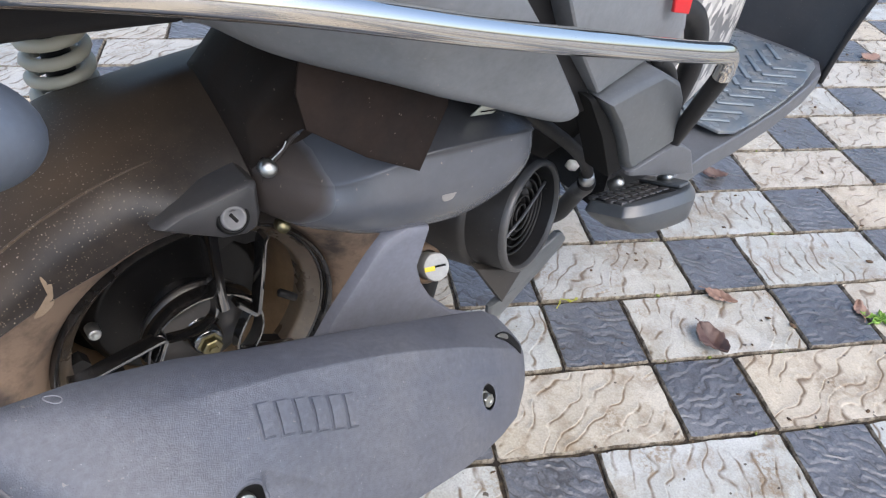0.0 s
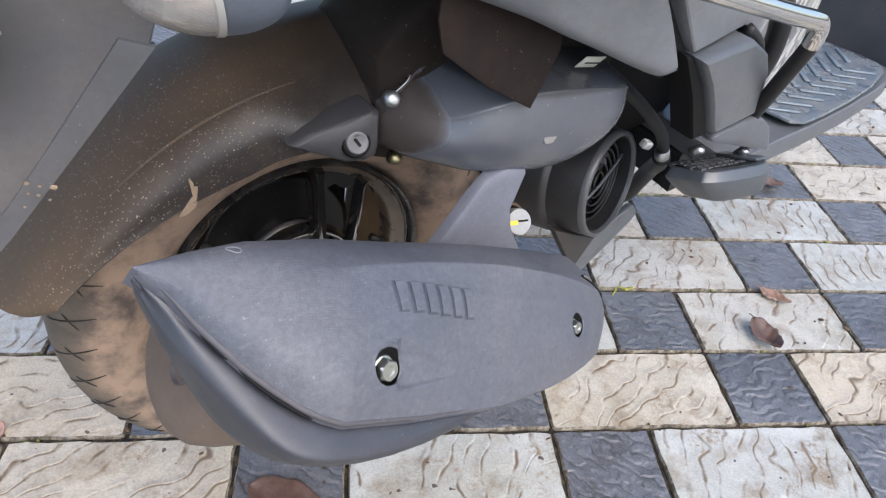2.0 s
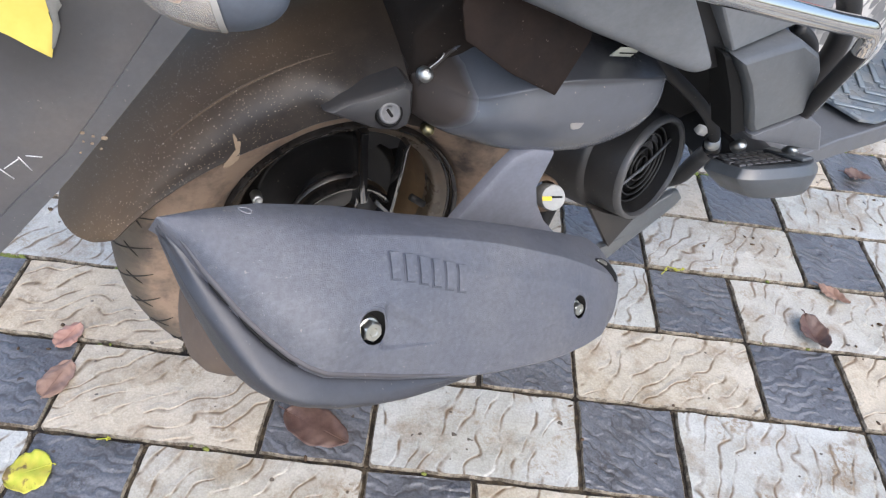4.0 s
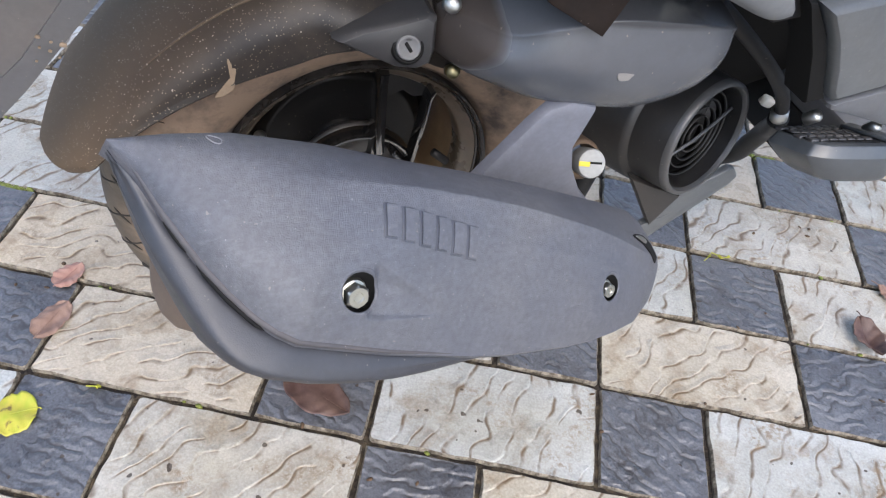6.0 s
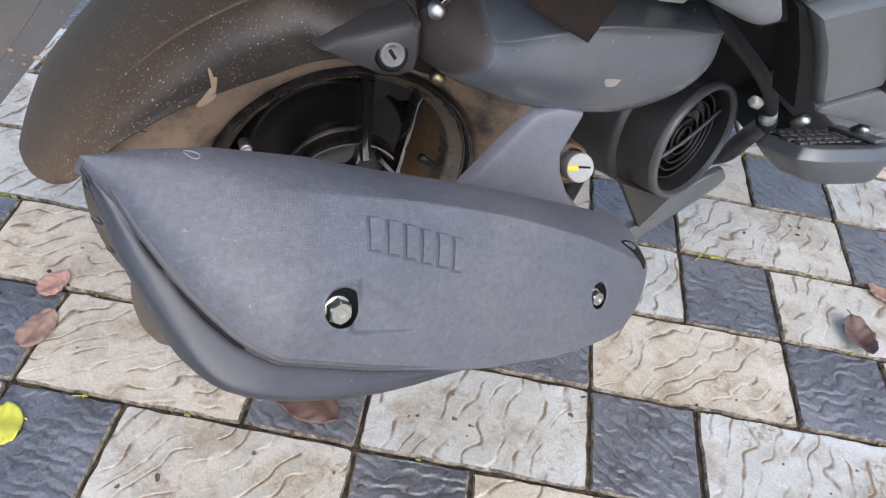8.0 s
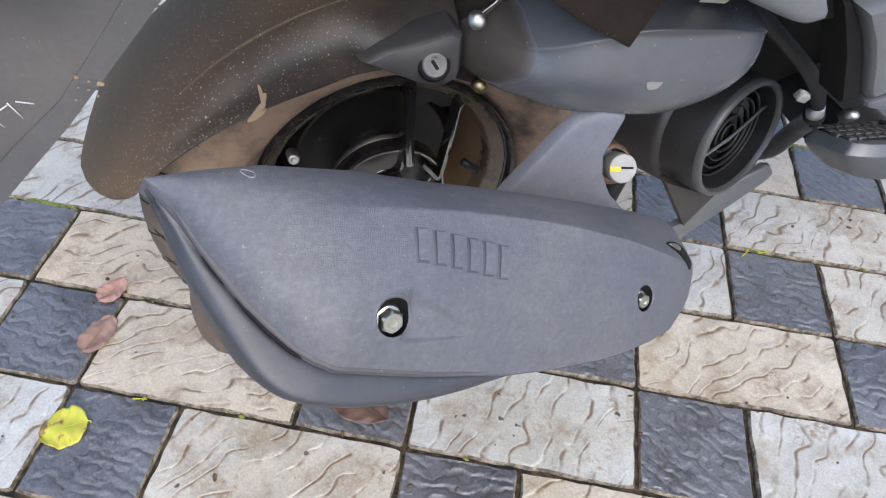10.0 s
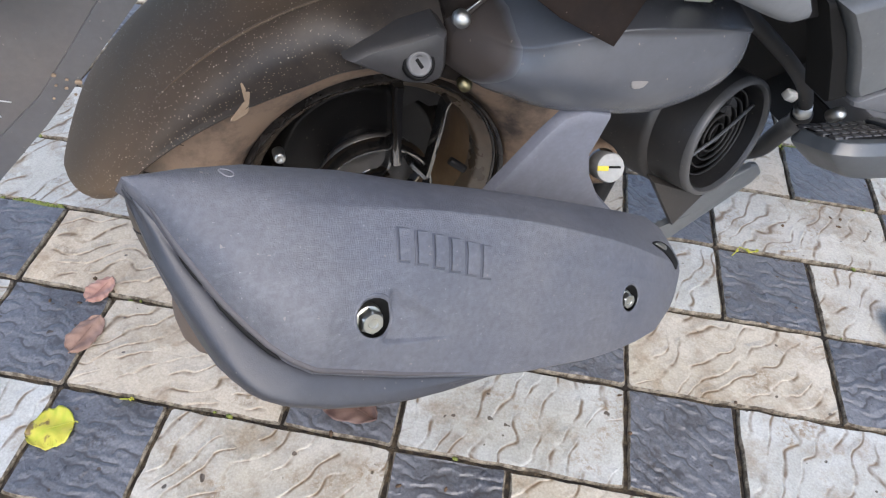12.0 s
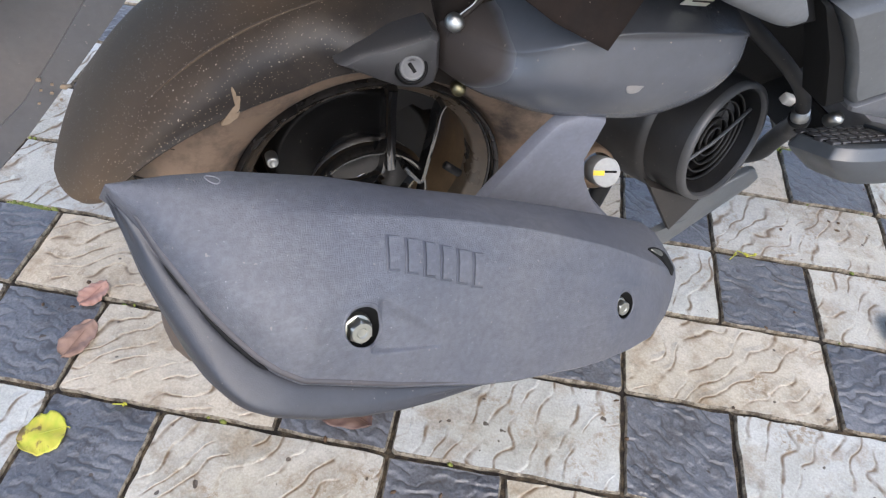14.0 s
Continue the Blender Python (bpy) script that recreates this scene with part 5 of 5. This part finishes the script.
sp("tail_rib", pad([(-0.140, 0.358), (-0.195, 0.300), (-0.245, 0.248), (-0.35, 0.151), (-0.36, 0.168), (-0.284, 0.236), (-0.242, 0.270), (-0.212, 0.304), (-0.16, 0.366)], 0.006, 0.0, 0.002, side(-0.132), smooth=False), SLATEP, "raised grey border", tail, crease=30)
CHALK = material("chalk", (0.55, 0.55, 0.56), 0.9)[0]
for k, (x, z, w, r) in enumerate(((-0.283, 0.262, 0.016, 60), (-0.277, 0.268, 0.012, -30), (-0.269, 0.266, 0.014, 70), (-0.262, 0.271, 0.010, 20))):
    sp("chalk_bar", box((w, 0.0006, 0.0007), pose(x, -0.1306, z, 0, r, 0), 0), CHALK, "", tail)
for k, (x, z, r) in enumerate(((-0.228, 0.286, 0.0022), (-0.222, 0.282, 0.0014), (-0.215, 0.283, 0.0030), (-0.224, 0.276, 0.0016), (-0.229, 0.279, 0.0012), (-0.219, 0.275, 0.0013), (-0.233, 0.270, 0.0012))):
    sp("mud_speck", pad([(x - r * 0.7, z), (x - r * 0.2, z + r * 0.7), (x + r * 0.7, z + r * 0.3), (x + r * 0.4, z - r * 0.4)], 0.001, 0.0003, 0.0002, side(-0.1405 if k in (2, 5) else -0.1345)), MUD, "", tail)
STICK, kn, kl, kb = material("yellow_sticker", (0.72, 0.56, 0.10), 0.45)
kl.new(mix(kn, kl, noise_tex(kn, kl, 60, 4).outputs[0], (0.62, 0.47, 0.08), (0.78, 0.64, 0.16)), kb.inputs["Base Color"])
st = sp("torn_sticker", pad([(-0.30, 0.43), (-0.2195, 0.425), (-0.219, 0.412), (-0.2185, 0.398), (-0.2165, 0.380), (-0.221, 0.374), (-0.2205, 0.362), (-0.227, 0.344), (-0.236, 0.352), (-0.246, 0.362), (-0.27, 0.38), (-0.30, 0.40)], 0.001, 0.0, 0.0003, side(-0.1325), smooth=False), STICK, "torn yellow sticker with red print", crease=30)
FILM = plastic("torn_film", (0.16, 0.16, 0.15), (0.30, 0.29, 0.26), amount=0.8, rough=0.3)
sp("torn_film", pad([(-0.2195, 0.404), (-0.2150, 0.396), (-0.2145, 0.386), (-0.2125, 0.378), (-0.2160, 0.374), (-0.2170, 0.364), (-0.2230, 0.352), (-0.2255, 0.350), (-0.2205, 0.366), (-0.2205, 0.382)], 0.001, 0.0008, 0.0003, side(-0.1335), smooth=False), FILM, "crumpled grey backing film", st, crease=30)
RPRINT = material("red_print", (0.55, 0.05, 0.02), 0.5)[0]
for k in range(3):
    sp("print_bar", box((0.0022, 0.0006, 0.011), pose(-0.229 + 0.0022 * k, -0.1334, 0.416 - 0.006 * k, 0, 65, 0), 0), RPRINT, "", st)


IND = Matrix(((0.98, -0.15, -0.232, -0.1378), (-0.19, -0.898, -0.363, -0.2435), (-0.06, 0.40, -0.902, 0.4381), (0, 0, 0, 1)))


def egg(r, x0, x1, at=(0, 0, 0), wall=0.0, n=36, m=24, lean=0.35):
    """The part of a leaning egg between two cuts along its length; with a wall it is a shell, open at the cut."""
    bm, loops = bmesh.new(), []
    runs = [(1.0, np.linspace(x1, x0, m))] + ([(1 - wall / max(r), np.linspace(x0, x1, m))] if wall else [])
    for s, fs in runs:
        for f in fs:
            k = math.sqrt(max(0.0004, 1 - abs(f) ** 2.2))
            loop = []
            for j in range(n):
                a = 2 * math.pi * j / n
                u, v = r[1] * s * k * math.cos(a), r[2] * s * k * math.sin(a)
                loop.append(IND @ Vector((at[0] + r[0] * s * f + lean * v, at[1] + u, at[2] + v)))
            loops.append(loop)
    if wall:
        loops.append(loops[0])
    rings(bm, loops, cap=not wall)
    if wall:
        bmesh.ops.remove_doubles(bm, verts=bm.verts, dist=1e-6)
    return bm


ind = sp("indicator", egg((0.0377, 0.036, 0.0243), 0.03, 0.99), SHELL, "dark blue-grey rear indicator on a stalk")
LENS, ln, ll, lb = material("clear_lens", (0.86, 0.84, 0.81), 0.04)
lb.inputs["Transmission Weight"].default_value, lb.inputs["IOR"].default_value = 0.8, 1.45
sp("lens", egg((0.0377, 0.0364, 0.0247), -0.99, 0.02, wall=0.002), LENS, "clear indicator lens", ind)
sp("lens_rim", egg((0.0379, 0.0368, 0.0251), -0.05, 0.03), material("frosted_rim", (0.36, 0.35, 0.33), 0.2)[0], "pale rim where lens meets housing", ind)
SILVER = material("silvered_plastic", (0.62, 0.59, 0.56), 0.16, 0.7)[0]
AMBER = material("amber_bulb", (0.80, 0.36, 0.16), 0.3)[0]
sp("reflector", egg((0.026, 0.033, 0.0222), -0.62, -0.06), SILVER, "silvered reflector behind the lens", ind)
sp("bulb", egg((0.010, 0.014, 0.0125), -0.95, 0.95, (-0.017, 0.019, -0.002), n=20, m=12), AMBER, "amber bulb behind the lens", ind)
sp("stalk", tube([(-0.125, -0.225, 0.432), (-0.12, -0.16, 0.44), (-0.11, -0.1, 0.45)], 0.014, 12, 4), DARK, "black stalk", ind)
ind.location.x -= 0.010
tail.location.x -= 0.005
st.location.x -= 0.009
CREAMP = material("cream_spring_paint", (0.55, 0.52, 0.42), 0.4)[0]
coil = [(-0.045 + 0.024 * math.cos(a), 0.10 + 0.024 * math.sin(a), 0.235 + 0.0026 * a) for a in np.linspace(0, 2 * math.pi * 9, 140)]
spring = sp("shock_absorber", tube([(-0.045, 0.10, 0.19), (-0.045, 0.10, 0.42)], 0.012, 14, 2), DARK, "shock absorber behind the mudguard")
sp("spring", tube(coil, 0.0055, 8, 1, smooth=False), CREAMP, "cream painted coil spring", spring)
for sgn in (-1, 1):
    sp("stand_leg", tube([(0.30, 0.05 + sgn * 0.06, 0.0), (0.26, 0.05 + sgn * 0.07, -0.16), (0.23, 0.05 + sgn * 0.08, -0.29)], 0.012, 10, 4), DARK, "black centre stand leg")

# ---- fallen leaves and litter ----


def leaf_material(name, a, b, rough=0.55):
    m, n, l, sh = material(name, a, rough)
    co = n.new("ShaderNodeTexCoord").outputs["Object"]
    l.new(mix(n, l, ramp(n, l, noise_tex(n, l, 45, 5, 0.6, co).outputs[0], [(0.35, 0.0), (0.65, 1.0)]).outputs[0], a, b), sh.inputs["Base Color"])
    bump(n, l, sh, noise_tex(n, l, 180, 3, 0.5, co).outputs[0], 0.3, 0.001)
    return m


RUSSET = leaf_material("russet_leaf", (0.20, 0.115, 0.08), (0.30, 0.19, 0.14))
MAROON = leaf_material("maroon_leaf", (0.070, 0.036, 0.029), (0.135, 0.080, 0.060), 0.5)
PINK = leaf_material("faded_leaf", (0.32, 0.16, 0.12), (0.42, 0.25, 0.19))
LIME = leaf_material("yellow_leaf", (0.36, 0.40, 0.035), (0.52, 0.44, 0.06), 0.4)
yn, yl = LIME.node_tree.nodes, LIME.node_tree.links
yb = yn["Principled BSDF"]
spots = ramp(yn, yl, noise_tex(yn, yl, 62, 3, 0.5).outputs[0], [(0.60, 0.0), (0.66, 0.9)])
yl.new(mix(yn, yl, spots.outputs[0], yb.inputs["Base Color"].links[0].from_socket, (0.13, 0.075, 0.03)), yb.inputs["Base Color"])
GREEN = leaf_material("green_leaf", (0.12, 0.24, 0.03), (0.22, 0.36, 0.05))


def leaf(mat, length, width, at, turn, label, curl=0.1, fold=0.15, tip=1.0, seed=1, name="leaf", stalk=0.012):
    rnd = random.Random(seed)
    bm, rows, nu, nv = bmesh.new(), [], 26, 8
    for i in range(nu + 1):
        f = i / nu
        half = width / 2 * (math.sin(math.pi * min(1, f ** 0.85)) ** (0.62 * tip)) * (1 + 0.05 * math.sin(17 * f + seed)) + 0.0004
        row = []
        for j in range(-nv, nv + 1):
            g = j / nv
            x, y = (f - 0.5) * length, g * half * (1 + rnd.uniform(-0.02, 0.02))
            z = 0.003 + fold * abs(y) + curl * length * (2 * f - 1) ** 2 * 0.5 + 0.0012 * math.sin(f * 31 + abs(g) * 5) * abs(g) + 0.002 * math.sin(6 * f + 4 * g + seed)
            row.append(bm.verts.new((x, y, max(0.0012, z))))
        rows.append(row)
    for a, b in zip(rows, rows[1:]):
        for j in range(2 * nv):
            bm.faces.new((a[j], a[j + 1], b[j + 1], b[j]))
    ext = bmesh.ops.extrude_face_region(bm, geom=bm.faces[:])
    bmesh.ops.translate(bm, verts=[g for g in ext["geom"] if isinstance(g, bmesh.types.BMVert)], vec=(0, 0, -0.0006))
    ob = part("blade", bm, mat)
    root = tagged(new(name), label, "leaf")
    root.matrix_world = pose(*at, 0, 0, turn)
    ob.parent = root
    z0 = 0.0012 + curl * length * 0.5
    rib = part("stem", tube([(-0.5 * length - stalk, 0.002, z0 * 0.9), (-0.5 * length, 0, z0 + 0.002), (-0.15 * length, 0, 0.0042), (0.2 * length, 0, 0.0042), (0.45 * length, 0, z0)], [0.0011, 0.001, 0.0009, 0.0007, 0.0005], 6, 3), mat, root)
    return root


leaf(PINK, 0.050, 0.036, (-0.022, -0.145, 0), 72, "faded pinkish dry leaf on the paving", 0.12, 0.1, 0.8, seed=2, stalk=0.001)
leaf(RUSSET, 0.066, 0.042, (-0.006, -0.220, 0), 80, "flat russet dry leaf on a tile joint", 0.02, 0.05, 0.8, seed=3, stalk=0.001)
leaf(LIME, 0.058, 0.056, (0.020, -0.361, 0), -150, "round yellow-green fresh leaf lying flat", 0.02, 0.03, 0.75, seed=4, stalk=0.003)
leaf(MAROON, 0.105, 0.058, (0.372, -0.250, 0), -22, "dark maroon leaf below the muffler", 0.05, 0.08, seed=5)
leaf(MAROON, 0.072, 0.046, (1.170, 0.028, 0), -75, "curled maroon dry leaf on a cream tile", 0.45, 0.55, seed=6)
leaf(RUSSET, 0.060, 0.026, (1.240, 0.131, 0), -40, "small brown dry leaf", 0.2, 0.3, seed=7)
leaf(MAROON, 0.058, 0.036, (1.413, 0.503, 0), -10, "crumpled brown leaf on a dark tile", 0.25, 0.4, seed=8)
leaf(RUSSET, 0.075, 0.05, (2.216, 1.068, 0), 20, "brown leaf further off on the paving", 0.2, 0.3, seed=9)
leaf(RUSSET, 0.045, 0.026, (1.497, 0.075, 0), 70, "small russet leaf beside a green sprig", 0.2, 0.3, seed=11)
for k, (dx, dy, a) in enumerate(((0.0, 0.0, 20), (0.016, 0.008, 80), (-0.01, 0.014, 150), (0.02, -0.012, -30))):
    leaf(GREEN, 0.03, 0.012, (1.512 + dx, 0.046 + dy, 0.0), a, "small bright green sprig leaf in the joint", 0.3, 0.3, seed=20 + k)
for k, (x, y, a) in enumerate(((0.967, 0.152, 30), (0.952, 0.149, -20), (0.934, 0.146, 60), (0.602, -0.07, 20), (0.61, -0.078, 80), (0.10, -0.303, 15))):
    leaf(LIME, 0.0065, 0.0035, (x, y, 0), a, "tiny yellow petal in the tile joint", 0.2, 0.3, seed=40 + k, name="petal")
# crumbs and seeds
LITTER = leaf_material("litter", (0.06, 0.035, 0.02), (0.12, 0.07, 0.035), 0.8)
rnd = random.Random(12)
bm = bmesh.new()
for k in range(170):
    x, y, r = rnd.uniform(-0.5, 2.2), rnd.uniform(-0.5, 1.1), rnd.uniform(0.0012, 0.0042)
    m = pose(x, y, r * 0.6, rnd.uniform(0, 40), rnd.uniform(0, 40), rnd.uniform(0, 360)) @ Matrix.Diagonal((r * rnd.uniform(1, 2.4), r, r * 0.7, 1))
    bmesh.ops.create_icosphere(bm, subdivisions=1, radius=1, matrix=m)
tagged(part("litter", bm, LITTER), "scattered seeds and dark crumbs on the paving", "litter", kind="stuff")
MOSS = leaf_material("moss", (0.10, 0.13, 0.03), (0.22, 0.24, 0.05), 0.9)
bm = bmesh.new()
for k in range(260):
    if rnd.random() < 0.5:
        x, y = rnd.uniform(-0.6, 2.2), rnd.randrange(-3, 8) * UNIT + rnd.uniform(-0.003, 0.003)
    else:
        x, y = -0.208 + rnd.gauss(0, 0.02), rnd.gauss(0.0, 0.002)
        if rnd.random() < 0.5:
            x, y = 1.06 + rnd.gauss(0, 0.03), 0.45 + rnd.gauss(0.0, 0.004)
    r = rnd.uniform(0.0015, 0.004)
    bmesh.ops.create_icosphere(bm, subdivisions=1, radius=1, matrix=pose(x, y, -0.003, 0, 0, rnd.uniform(0, 360)) @ Matrix.Diagonal((r * 1.6, r, r * 0.9, 1)))
tagged(part("moss", bm, MOSS), "green moss specks in the tile joints", "moss", kind="stuff")
